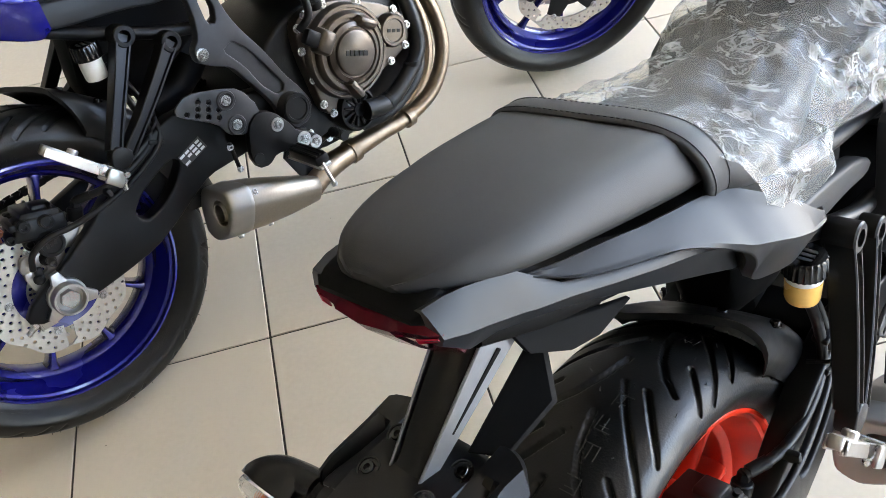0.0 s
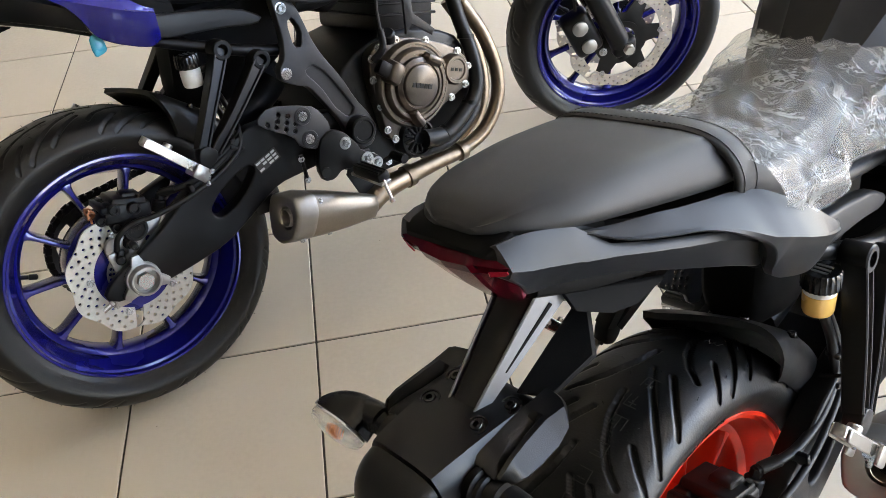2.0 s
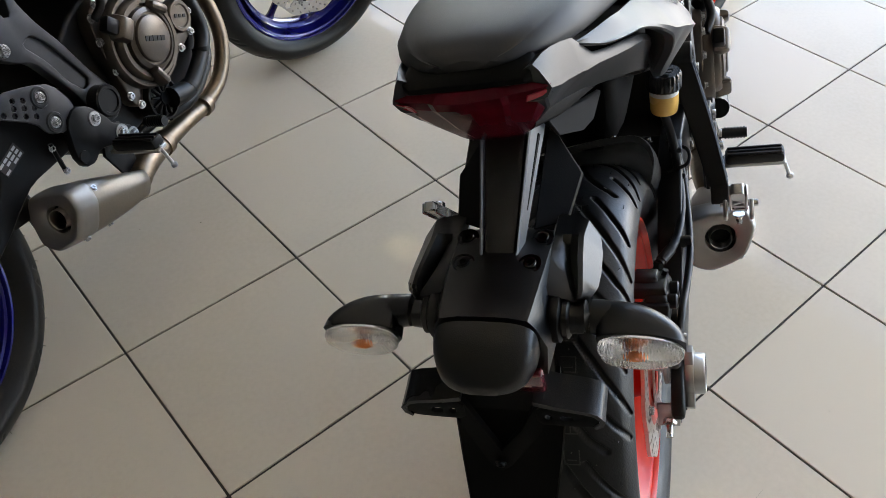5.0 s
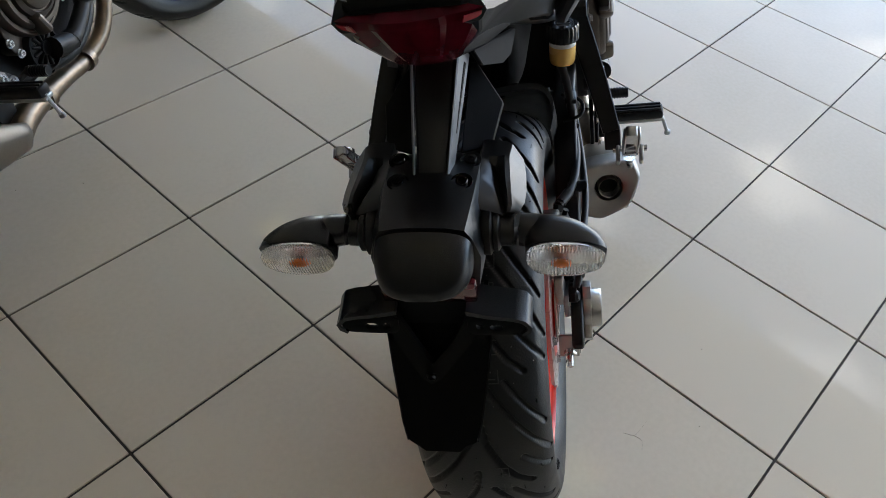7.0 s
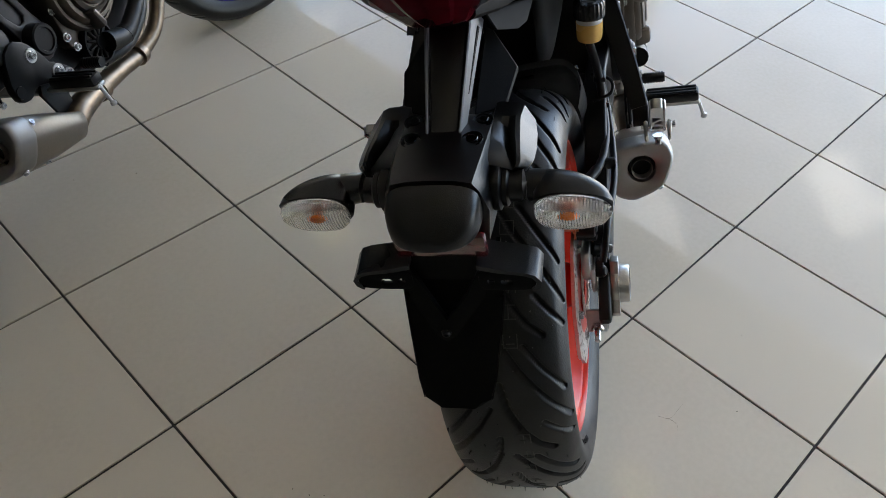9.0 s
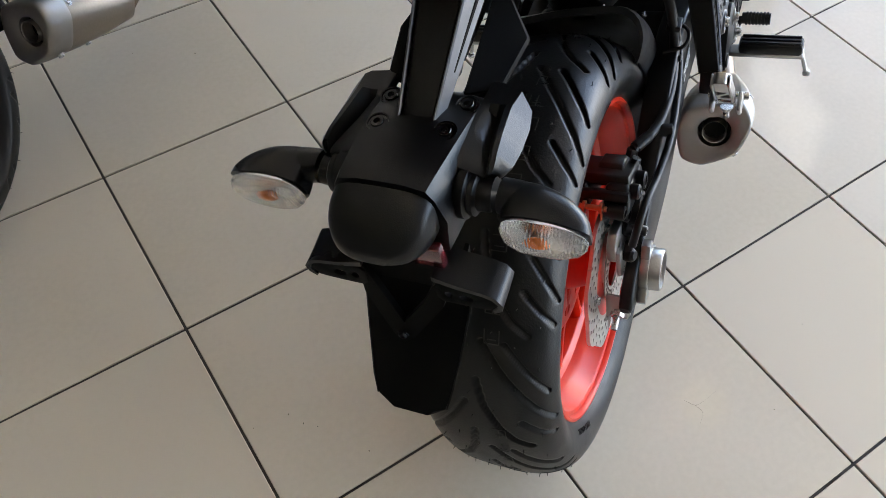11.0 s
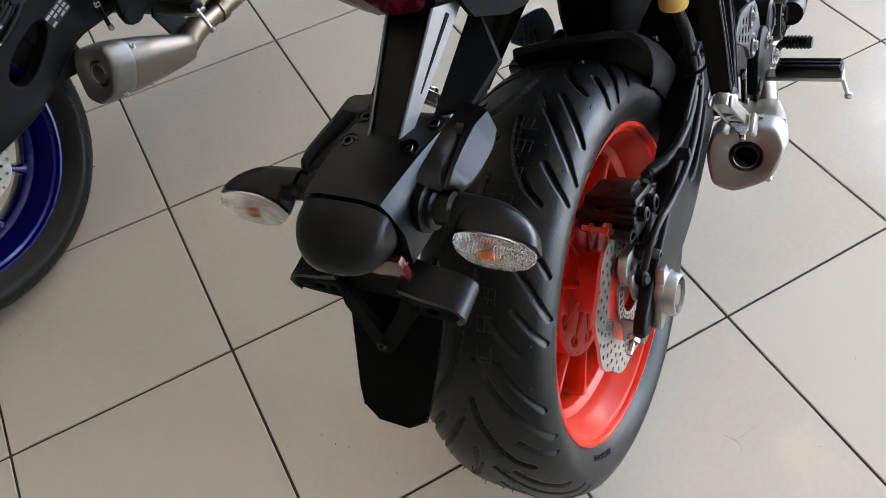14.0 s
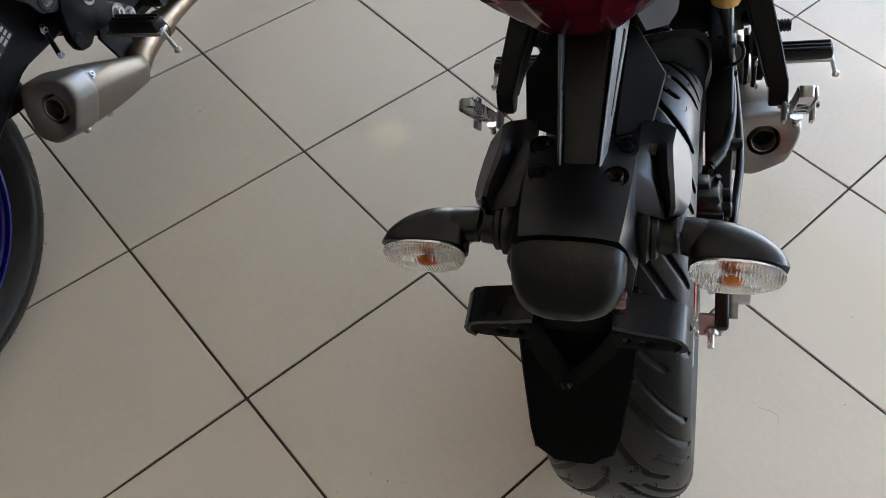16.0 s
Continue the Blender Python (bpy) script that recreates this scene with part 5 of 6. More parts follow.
def reservoir(bike, full):
    m = pose(0.241, -0.116, 0.605, 4, 6, 0) @ Matrix.Scale(0.90, 4)
    cup = part("fluid_cup", lathe([(0.012, -0.019), (0.019, -0.0165), (0.0205, -0.012), (0.0215, 0.008), (0.0215, 0.026), (0.0, 0.026)], 28, m), WHITE_CUP, bike, "brake fluid cup with black ribbed cap")
    if full:
        part("fluid", lathe([(0.0125, -0.0198), (0.0196, -0.0171), (0.0212, -0.0123), (0.0221, 0.014), (0.0, 0.014)], 28, m), AMBER_CUP, cup, "amber brake fluid level")
    rib = [(0.0262 if i % 2 else 0.0248, 2 * math.pi * i / 48) for i in range(48)]
    bm = bmesh.new()
    rings = [[m @ Vector((r * k * math.cos(a), r * k * math.sin(a), h)) for r, a in rib] for k, h in ((0.93, 0.022), (1.0, 0.024), (1.0, 0.046), (0.93, 0.050), (0.55, 0.050), (0.50, 0.0485))]
    skin(bm, rings)
    part("cap", bm, BLACK_SMOOTH, cup, "black ribbed screw cap")
    for x in (-0.009, 0, 0.009):
        part("cap_bar", block((0.005, 0.022, 0.001), m @ pose(x, 0, 0.0495), 0), STICKER_DARK, cup, "", 0)
    part("cup_bracket", block((0.03, 0.012, 0.012), pose(0.272, -0.122, 0.614), 0.003), BLACK_METAL, cup)


def hugger(bike):
    """The inner mudguard close over the tyre and the black box behind the shock."""
    rings = []
    # across the tyre: y, height over the tread, and where the rear lip ends (degrees round the axle)
    cross = smooth_rows([(-0.094, -0.034, 49), (-0.100, -0.010, 53), (-0.097, 0.012, 57), (-0.086, 0.026, 60), (-0.070, 0.030, 61), (-0.040, 0.029, 62), (0.0, 0.025, 65), (0.035, 0.020, 68), (0.058, 0.015, 67), (0.074, 0.004, 63), (0.078, -0.016, 56)], 2)
    for i in range(19):
        ring, inner = [], []
        for y, dr, far in cross:
            f = i / 18
            a = radians(-4 + (far + 4) * f)
            r = 0.306 + dr + 0.006 * max(0.0, f - 0.82) / 0.18
            n = (math.cos(a), math.sin(a))
            thick = 0.0035 + 0.005 * max(0.0, f - 0.93) / 0.07
            ring.append(Vector((r * n[0], y, 0.306 + r * n[1])))
            inner.append(Vector(((r - thick) * n[0], y * 0.975, 0.306 + (r - thick) * n[1])))
        rings.append(ring + inner[::-1])
    bm = bmesh.new()
    skin(bm, rings)
    guard = part("mudguard", bm, DUSTY_BLACK, bike, "dusty black plastic inner mudguard", 50)
    for x, y, z in ((0.190, -0.045, 0.583), (0.225, -0.088, 0.549)):
        bolt(guard, (x, y, z), (0.4, 0, 0.9), 0.006, BOLT_BLACK, "black_bolt")
    bm = bmesh.new()
    rings = []
    for x, z, hw, hh in ((0.238, 0.620, 0.036, 0.060), (0.246, 0.618, 0.044, 0.078), (0.270, 0.615, 0.050, 0.092), (0.33, 0.612, 0.058, 0.105), (0.42, 0.63, 0.068, 0.105), (0.47, 0.64, 0.07, 0.09)):
        rings.append(rounded_ring((x, 0, z), (0, 1, 0), (0.25, 0, 1), hw, hh, 3.2, 24))
    skin(bm, rings)
    part("battery_box", bm, MATTE_BLACK, bike, "black plastic box behind the shock absorber")
    part("shock_absorber", tube([(0.45, 0.02, 0.50), (0.40, 0.02, 0.47), (0.33, 0.02, 0.46)], 0.03, seg=18, steps=2), BLACK_METAL, bike)
    bm = bmesh.new()
    skin(bm, [rounded_ring((x, 0, z), (0, 1, 0), (0.35, 0, 1), hw, 0.012, 3.5, 20) for x, z, hw in ((-0.13, 0.846, 0.036), (-0.08, 0.826, 0.055), (0.02, 0.796, 0.080), (0.12, 0.756, 0.09), (0.24, 0.715, 0.09), (0.40, 0.70, 0.08))])
    part("under_tray", bm, MATTE_BLACK, bike, "black plastic undertray")


def pillion_seat(bike):
    # rows along x: half width at the base, base height, edge height, half width of the top, top height
    rows = [(-0.178, 0.030, 0.934, 0.937, 0.018, 0.939), (-0.168, 0.046, 0.929, 0.936, 0.036, 0.944), (-0.145, 0.066, 0.921, 0.934, 0.052, 0.948), (-0.10, 0.086, 0.909, 0.925, 0.066, 0.945),
            (-0.04, 0.096, 0.890, 0.909, 0.077, 0.936), (0.02, 0.103, 0.871, 0.892, 0.083, 0.923), (0.07, 0.107, 0.855, 0.878, 0.086, 0.911), (0.105, 0.107, 0.845, 0.868, 0.086, 0.901), (0.120, 0.103, 0.841, 0.861, 0.082, 0.892)]
    bm = bmesh.new()
    rings = []
    for x, hw, zb, ze, tw, zt in smooth_rows(rows, 4):
        prof = [(-hw * 0.93, zb), (-hw, zb + (ze - zb) * 0.45), (-hw * 0.985, ze), (-tw - (hw - tw) * 0.45, ze + (zt - ze) * 0.66), (-tw, zt - 0.0035), (-tw * 0.75, zt), (0, zt + 0.002)]
        prof = prof + [(-y, z) for y, z in prof[-2::-1]]
        rings.append([Vector((x, y, z)) for y, z in prof] + [Vector((x, y, zb - 0.004)) for y in (hw * 0.6, -hw * 0.6)])
    skin(bm, rings)
    bmesh.ops.subdivide_edges(bm, edges=bm.edges[:], cuts=1, use_grid_fill=True, smooth=0.3)
    part("pillion_seat", bm, SEAT, bike, "smooth black vinyl pillion seat", 50)
    # stitched strap across its front edge
    arc = [(-0.109, 0.842, 0.097), (-0.1115, 0.858, 0.096), (-0.106, 0.877, 0.095), (-0.090, 0.893, 0.093), (-0.06, 0.901, 0.091), (0.0, 0.903, 0.089)]
    arc = arc + [(-y, z, x) for y, z, x in arc[-2::-1]]
    line = smooth_line([(x, y, z) for y, z, x in arc], 5)
    rings = []
    for i, c in enumerate(line):
        d = (line[min(i + 1, len(line) - 1)] - line[max(i - 1, 0)]).normalized()
        n = d.cross(Vector((1, 0, 0))).normalized()
        if n.z < 0:
            n = -n
        if abs(n.z) < 0.3 and n.y * c.y < 0:
            n = -n
        rings.append(rounded_ring(c + n * 0.004, (0.98, 0, -0.2), n, 0.0175, 0.006, 3.0, 16))
    bm = bmesh.new()
    skin(bm, rings)
    strap = part("seat_strap", bm, SEAT, bike, "stitched black vinyl strap across the seat", 50)
    for off in (-0.011, 0.012):
        bm = bmesh.new()
        k = 0
        for a, b in zip(line, line[1:]):
            for f in (0.1, 0.6):
                p = a.lerp(b, f)
                d = (b - a).normalized()
                n = d.cross(Vector((1, 0, 0))).normalized()
                if n.z < 0:
                    n = -n
                if abs(n.z) < 0.3 and n.y * p.y < 0:
                    n = -n
                block((0.0032, 0.0009, 0.0008), frame_to(p + n * 0.0098 + Vector((off, 0, -0.2 * off)), n, d), bm=bm)
        part("stitching", bm, SEAT, strap, "black stitching")


def smooth_rows(rows, steps):
    """Rows of numbers, with smooth ones put in between."""
    out = []
    p = [np.array(r, float) for r in rows]
    p = [2 * p[0] - p[1], *p, 2 * p[-1] - p[-2]]
    for a, b, c, d in zip(p, p[1:], p[2:], p[3:]):
        for k in range(steps):
            t = k / steps
            out.append(0.5 * (2 * b + (c - a) * t + (2 * a - 5 * b + 4 * c - d) * t * t + (3 * b - a - 3 * c + d) * t ** 3))
    out.append(p[-2])
    return [tuple(float(v) for v in r) for r in out]


def tail(bike, paint, word):
    for s in (-1, 1):
        # lower side panel: x, then y and z of its top, crease and foot
        rows = [(-0.184, 0.058, 0.934, 0.070, 0.914, 0.064, 0.901), (-0.166, 0.063, 0.933, 0.074, 0.905, 0.060, 0.880), (-0.150, 0.067, 0.929, 0.077, 0.899, 0.045, 0.857), (-0.120, 0.075, 0.918, 0.084, 0.887, 0.029, 0.835), (-0.112, 0.077, 0.914, 0.086, 0.883, 0.032, 0.832),
                (-0.081, 0.087, 0.880, 0.093, 0.871, 0.045, 0.825), (-0.04, 0.097, 0.860, 0.103, 0.853, 0.061, 0.812), (0.0, 0.107, 0.843, 0.112, 0.836, 0.077, 0.795), (0.04, 0.116, 0.826, 0.120, 0.820, 0.092, 0.776), (0.08, 0.120, 0.801, 0.122, 0.796, 0.104, 0.756),
                (0.115, 0.122, 0.775, 0.122, 0.769, 0.110, 0.735), (0.13, 0.121, 0.762, 0.121, 0.755, 0.112, 0.732)]
        rings = []
        for x, yt, zt, ym, zm, yb, zb in rows:
            pts = [(yb - 0.020, zb - 0.001), (yb - 0.002, zb), (yb + 0.001, zb + 0.002), (ym, zm - 0.003), (ym - 0.001, zm), (yt + (ym - yt) * 0.35, zt - (zt - zm) * 0.28), (yt, zt), (yt - 0.012, zt - 0.005)]
            rings.append([Vector((x, s * p, z)) for p, z in pts])
        bm = bmesh.new()
        skin(bm, rings)
        grey = paint is GREY_PAINT
        part("tail_side_panel", bm, paint if grey else BLACK, bike, f"{word} tail side panel" if grey else "black tail side panel", 20)
        # upper blade that flares out over the slot: x, then y and z of its inner edge, crease and lower edge
        rows = [(-0.102, 0.078, 0.904, 0.080, 0.902, 0.081, 0.900), (-0.07, 0.087, 0.894, 0.097, 0.884, 0.099, 0.879), (-0.03, 0.098, 0.884, 0.111, 0.868, 0.113, 0.862), (0.0, 0.104, 0.874, 0.120, 0.857, 0.122, 0.851), (0.02, 0.107, 0.868, 0.127, 0.848, 0.128, 0.841),
                (0.04, 0.110, 0.862, 0.135, 0.836, 0.136, 0.828), (0.06, 0.112, 0.856, 0.144, 0.822, 0.143, 0.812), (0.08, 0.115, 0.849, 0.152, 0.807, 0.148, 0.793), (0.095, 0.119, 0.843, 0.157, 0.799, 0.144, 0.768),
                (0.110, 0.125, 0.836, 0.161, 0.791, 0.130, 0.735), (0.130, 0.136, 0.820, 0.166, 0.780, 0.126, 0.715), (0.155, 0.148, 0.799, 0.168, 0.767, 0.126, 0.700), (0.175, 0.157, 0.776, 0.166, 0.757, 0.127, 0.690), (0.195, 0.160, 0.757, 0.163, 0.749, 0.129, 0.684), (0.212, 0.152, 0.747, 0.154, 0.741, 0.134, 0.692)]
        rings = []
        for x, yi, zi, yc, zc, yl, zl in smooth_rows(rows, 4):
            pts = [(yl - 0.010, zl + 0.001), (yl - 0.001, zl), (yl + 0.001, zl + 0.002), (yc, zc - 0.002), (yc - 0.002, zc), (yi + (yc - yi) * 0.4, zi - (zi - zc) * 0.33), (yi, zi), (yi - 0.010, zi - 0.006), (yl - 0.012, zl + 0.008)]
            rings.append([Vector((x, s * p, z)) for p, z in pts])
        bm = bmesh.new()
        skin(bm, rings)
        part("tail_blade", bm, paint, bike, f"{word} flared tail blade", 24)
        # dark trim inside the slot and between seat and blade
        rows = [(-0.11, 0.038, 0.894, 0.04), (-0.05, 0.052, 0.876, 0.045), (0.0, 0.082, 0.860, 0.035), (0.06, 0.096, 0.840, 0.060), (0.12, 0.106, 0.818, 0.090), (0.19, 0.110, 0.785, 0.09), (0.26, 0.104, 0.745, 0.06)]
        bm = bmesh.new()
        skin(bm, [[Vector((x, s * p, z)) for p, z in ((y - 0.04, zz - h), (y, zz - h), (y + 0.004, zz - 0.01), (y - 0.002, zz), (y - 0.04, zz + 0.004))] for x, y, zz, h in rows])
        part("tail_inner_trim", bm, MATTE_BLACK, bike, "", 30)
        side = [(0.190, 0.735), (0.228, 0.730), (0.300, 0.712), (0.372, 0.690), (0.412, 0.662), (0.396, 0.650), (0.330, 0.668), (0.236, 0.684), (0.200, 0.694)]
        part("seat_side_cover", plate(round_points(side, 0.2), s * 0.106, s * 0.128, [], 0.006, seg=3), TANK_DARK, bike, "dark grey plastic side cover under the seat")
    rings = []
    for x, hw, z0, z1 in ((-0.190, 0.050, 0.921, 0.926), (-0.184, 0.056, 0.917, 0.931), (-0.162, 0.056, 0.910, 0.934), (-0.146, 0.054, 0.902, 0.926), (-0.12, 0.062, 0.875, 0.914), (-0.06, 0.066, 0.86, 0.890)):
        rings.append(rounded_ring((x, 0, (z0 + z1) / 2), (0, 1, 0), (0, 0, 1), hw, (z1 - z0) / 2, 9, 28))
    bm = bmesh.new()
    skin(bm, rings)
    part("tail_centre_cover", bm, MATTE_BLACK, bike, "black plastic tail end cover", 40)
    # tail lamp: a wide faceted wedge, narrowing downwards
    rings = []
    for hw, xc, xe, z in ((0.060, -0.192, -0.178, 0.920), (0.0695, -0.200, -0.183, 0.914), (0.0685, -0.196, -0.179, 0.904), (0.052, -0.178, -0.164, 0.874), (0.036, -0.160, -0.150, 0.850), (0.030, -0.153, -0.146, 0.843)):
        back = [(-1.0, 0.0), (-0.86, 0.30), (-0.50, 0.62), (-0.42, 0.80), (0.0, 1.0), (0.42, 0.80), (0.50, 0.62), (0.86, 0.30), (1.0, 0.0)]
        ring = [Vector((xe + (xc - xe) * k, y * hw, z)) for y, k in back]
        rings.append(ring + [Vector((xe + 0.03, hw * 0.9, z + 0.002)), Vector((xe + 0.03, -hw * 0.9, z + 0.002))])
    bm = bmesh.new()
    skin(bm, rings)
    lamp_ob = part("tail_lamp", bm, RED_LENS, bike, "dark red faceted tail lamp", 8)
    # slips of lighter red paint the lit corners of the lens
    for s in (-1, 1):
        bm = slab([(-0.1850, s * 0.0660, 0.9115), (-0.1920, s * 0.050, 0.9115), (-0.1890, s * 0.047, 0.9030), (-0.1810, s * 0.0635, 0.9040)], (-0.0012, s * 0.0008, 0))
        part("lit_lamp_facet", bm, RED_LENS_LIT, lamp_ob, "", 0)
    bm = slab([(-0.150, 0.034, 0.856), (-0.120, 0.056, 0.856), (-0.112, 0.046, 0.840), (-0.135, 0.026, 0.838)], (0, 0, -0.008))
    part("lamp_latch", bm, BLACK, bike, "", 30)


def plate_holder(bike):
    before = set(bike.children)
    # strut with pale aluminium flanks
    top, low = Vector((-0.112, 0, 0.838)), Vector((-0.232, 0, 0.750))
    ax = (low - top).normalized()
    n = Vector((ax.z, 0, -ax.x))
    if n.x > 0:
        n = -n
    bm = bmesh.new()
    skin(bm, [rounded_ring(top.lerp(low, f) - n * 0.010, (0, 1, 0), n, w, 0.014, 6, 16) for f, w in ((0, 0.0215), (0.5, 0.0185), (1, 0.0135))])
    strut = part("holder_strut", bm, BLACK, bike, "black number plate holder strut with aluminium flanks", 30)
    for s in (-1, 1):
        pts = [top + n * 0.005 + Vector((0, s * 0.0225, 0)), low + n * 0.006 + Vector((0, s * 0.0142, 0)), low - n * 0.008 + ax * -0.014 + Vector((0, s * 0.0175, 0)), top - n * 0.032 + Vector((0, s * 0.0285, 0))]
        flank = part("strut_flank", slab(pts, (0, s * 0.003, 0)), FLANK, strut, "bare aluminium strut flank", 0)
        pts = [top.lerp(low, f) + n * k + Vector((0, s * q, 0)) for f, k, q in ((0.10, -0.013, 0.0275), (0.62, -0.005, 0.0210), (0.62, -0.008, 0.0216), (0.10, -0.018, 0.0285))]
        part("flank_slot", slab(pts, (0, s * 0.0012, 0)), MATTE_BLACK, strut, "", 0)
        pts = [(-0.082, s * 0.030, 0.798), (-0.074, s * 0.036, 0.790), (-0.106, s * 0.064, 0.761), (-0.165, s * 0.055, 0.750), (-0.178, s * 0.024, 0.750)]
        part("strut_shield", slab(pts, (0.005, 0, -0.006)), MATTE_BLACK, strut, "", 30)
        pts = [(-0.105, s * 0.036, 0.826), (-0.03, s * 0.064, 0.797), (0.006, s * 0.074, 0.783), (-0.040, s * 0.070, 0.778), (-0.070, s * 0.064, 0.786), (-0.100, s * 0.045, 0.802)]
        part("tail_flap", slab(pts, (0, -s * 0.006, 0.002)), MATTE_BLACK, bike, "", 30)
    # bolted cover
    rows = [(-0.168, 0.050, 0.722, 0.744), (-0.180, 0.054, 0.712, 0.752), (-0.205, 0.054, 0.702, 0.759), (-0.24, 0.053, 0.696, 0.764), (-0.285, 0.050, 0.692, 0.766), (-0.303, 0.048, 0.690, 0.765)]
    bm = bmesh.new()
    rings = []
    for x, w, zb, zt in smooth_rows(rows, 3):
        rings.append([Vector((x, y, z)) for y, z in ((-w, zb), (-w - 0.004, zb + (zt - zb) * 0.5), (-w + 0.003, zt - 0.014), (-w + 0.009, zt - 0.004), (-w * 0.45, zt - 0.0005), (0, zt), (w * 0.45, zt - 0.0005), (w - 0.009, zt - 0.004),
                                                      (w - 0.003, zt - 0.014), (w + 0.004, zb + (zt - zb) * 0.5), (w, zb))])
    skin(bm, rings)
    cover = part("holder_cover", bm, BLACK, bike, "matte black moulded plate holder cover", 30)
    rows = [(-0.3055, 0.046, 0.706, 0.762), (-0.320, 0.045, 0.707, 0.757), (-0.334, 0.040, 0.710, 0.748), (-0.344, 0.031, 0.714, 0.737), (-0.350, 0.017, 0.718, 0.728)]
    bm = bmesh.new()
    rings = []
    for x, w, zb, zt in smooth_rows(rows, 3):
        rings.append(rounded_ring((x, 0, (zb + zt) / 2), (0, 1, 0), (0, 0, 1), w, (zt - zb) / 2, 3.4, 28))
    skin(bm, rings)
    part("holder_nose", bm, BLACK, bike, "rounded black plate lamp hood", 50)
    for x, y, z in ((-0.236, 0.031, 0.7620), (-0.236, -0.031, 0.7620), (-0.196, 0.036, 0.7560), (-0.196, -0.036, 0.7560)):
        part("bolt_recess", lathe([(0.0105, -0.0005), (0.0105, 0.0012), (0.0092, 0.0012), (0.0088, 0.0002), (0.0, 0.0002)], 24, frame_to((x, y, z - 0.0004), (-0.12, 0, 1))), BOLT_BLACK, cover)
        bolt(cover, (x, y, z - 0.0035), (-0.12, 0, 1), 0.0062, BOLT_BLACK, "black_bolt")
    for s in (-1, 1):
        # wing: a flat bridge in front, a narrowing recess behind it, a ridge and an outer face that turns down
        rows = [((-0.153, 0.046, 0.746), (-0.154, 0.054, 0.746), (-0.156, 0.062, 0.746), (-0.160, 0.070, 0.747), (-0.164, 0.075, 0.746), (-0.172, 0.081, 0.742)),
                ((-0.157, 0.046, 0.752), (-0.158, 0.054, 0.752), (-0.160, 0.062, 0.752), (-0.164, 0.070, 0.754), (-0.168, 0.076, 0.753), (-0.178, 0.087, 0.741)),
                ((-0.188, 0.046, 0.754), (-0.188, 0.054, 0.754), (-0.188, 0.062, 0.754), (-0.188, 0.069, 0.755), (-0.189, 0.074, 0.755), (-0.190, 0.089, 0.738)),
                ((-0.194, 0.046, 0.754), (-0.195, 0.054, 0.751), (-0.194, 0.060, 0.744), (-0.194, 0.069, 0.756), (-0.195, 0.074, 0.755), (-0.196, 0.090, 0.737)),
                ((-0.222, 0.046, 0.755), (-0.222, 0.058, 0.751), (-0.222, 0.064, 0.743), (-0.222, 0.071, 0.756), (-0.222, 0.076, 0.755), (-0.222, 0.091, 0.737)),
                ((-0.243, 0.046, 0.755), (-0.243, 0.064, 0.750), (-0.243, 0.069, 0.743), (-0.243, 0.074, 0.755), (-0.243, 0.078, 0.754), (-0.240, 0.090, 0.738)),
                ((-0.256, 0.046, 0.754), (-0.257, 0.068, 0.748), (-0.257, 0.072, 0.744), (-0.257, 0.075, 0.751), (-0.256, 0.079, 0.750), (-0.251, 0.086, 0.739)),
                ((-0.262, 0.046, 0.751), (-0.263, 0.067, 0.745), (-0.263, 0.071, 0.743), (-0.262, 0.074, 0.746), (-0.261, 0.077, 0.745), (-0.256, 0.081, 0.740))]
        bm = bmesh.new()
        skin(bm, [[Vector((x, s * p, z)) for x, p, z in row] + [Vector((x, s * (p - 0.003), z - 0.006)) for x, p, z in row[::-1]] for row in rows])
        part("holder_wing", bm, BLACK, cover, "", 35)
        # turn signal
        y = lambda v: s * v  # noqa: E731
        sig = part("turn_signal", tube([(-0.268, y(0.045), 0.726), (-0.266, y(0.068), 0.726), (-0.265, y(0.086), 0.727), (-0.268, y(0.108), 0.725), (-0.273, y(0.122), 0.722)], [0.0165, 0.0150, 0.0155, 0.0175, 0.0185], seg=20, steps=4), BLACK, bike, "black stalked turn signal with clear lens", 40)
        part("stalk_collar", lathe([(0.0205, -0.006), (0.0225, -0.003), (0.0225, 0.003), (0.0185, 0.005)], 24, frame_to((-0.267, y(0.056), 0.726), (0, s, 0))), RUBBER_SOFT, sig)
        part("stalk_collar", lathe([(0.0165, -0.004), (0.0188, -0.002), (0.0188, 0.002), (0.0160, 0.004)], 24, frame_to((-0.267, y(0.064), 0.726), (0, s, 0))), RUBBER_SOFT, sig)
        axv = Vector((-0.96, 0, -0.27)).normalized()
        up = Vector((-0.27, 0, 0.96)).normalized()
        o = Vector((-0.288, y(0.1285), 0.718))
        side = Vector((0, s, 0))
        bm = bmesh.new()
        rings = []
        for k in range(17):
            q = -0.0370 + 0.074 * (k / 16)
            f = max(0.0, 1 - abs(q / 0.0373) ** 2.3) ** 0.5
            deep = 0.038 * max(0.06, 1 - max(0.0, (q + 0.026) / 0.065) ** 2.2) ** 0.62 * min(1.0, 0.50 + f)
            hh = 0.0225 * (0.34 + 0.66 * f) * (1 - 0.10 * q / 0.037)
            lift = 0.003 * (1 - (q + 0.0345) / 0.069)
            ring = []
            for a in range(24):
                t = 2 * math.pi * a / 24
                fw = deep * math.cos(t) ** 0.8 if math.cos(t) > 0 else 0.0
                ring.append(o + side * q - axv * fw + up * (lift * math.cos(t) if fw else 0) + up * hh * math.copysign(abs(math.sin(t)) ** 0.8, math.sin(t)))
            rings.append(ring)
        skin(bm, rings)
        part("signal_housing", bm, BLACK, sig, "black plastic signal housing", 50)

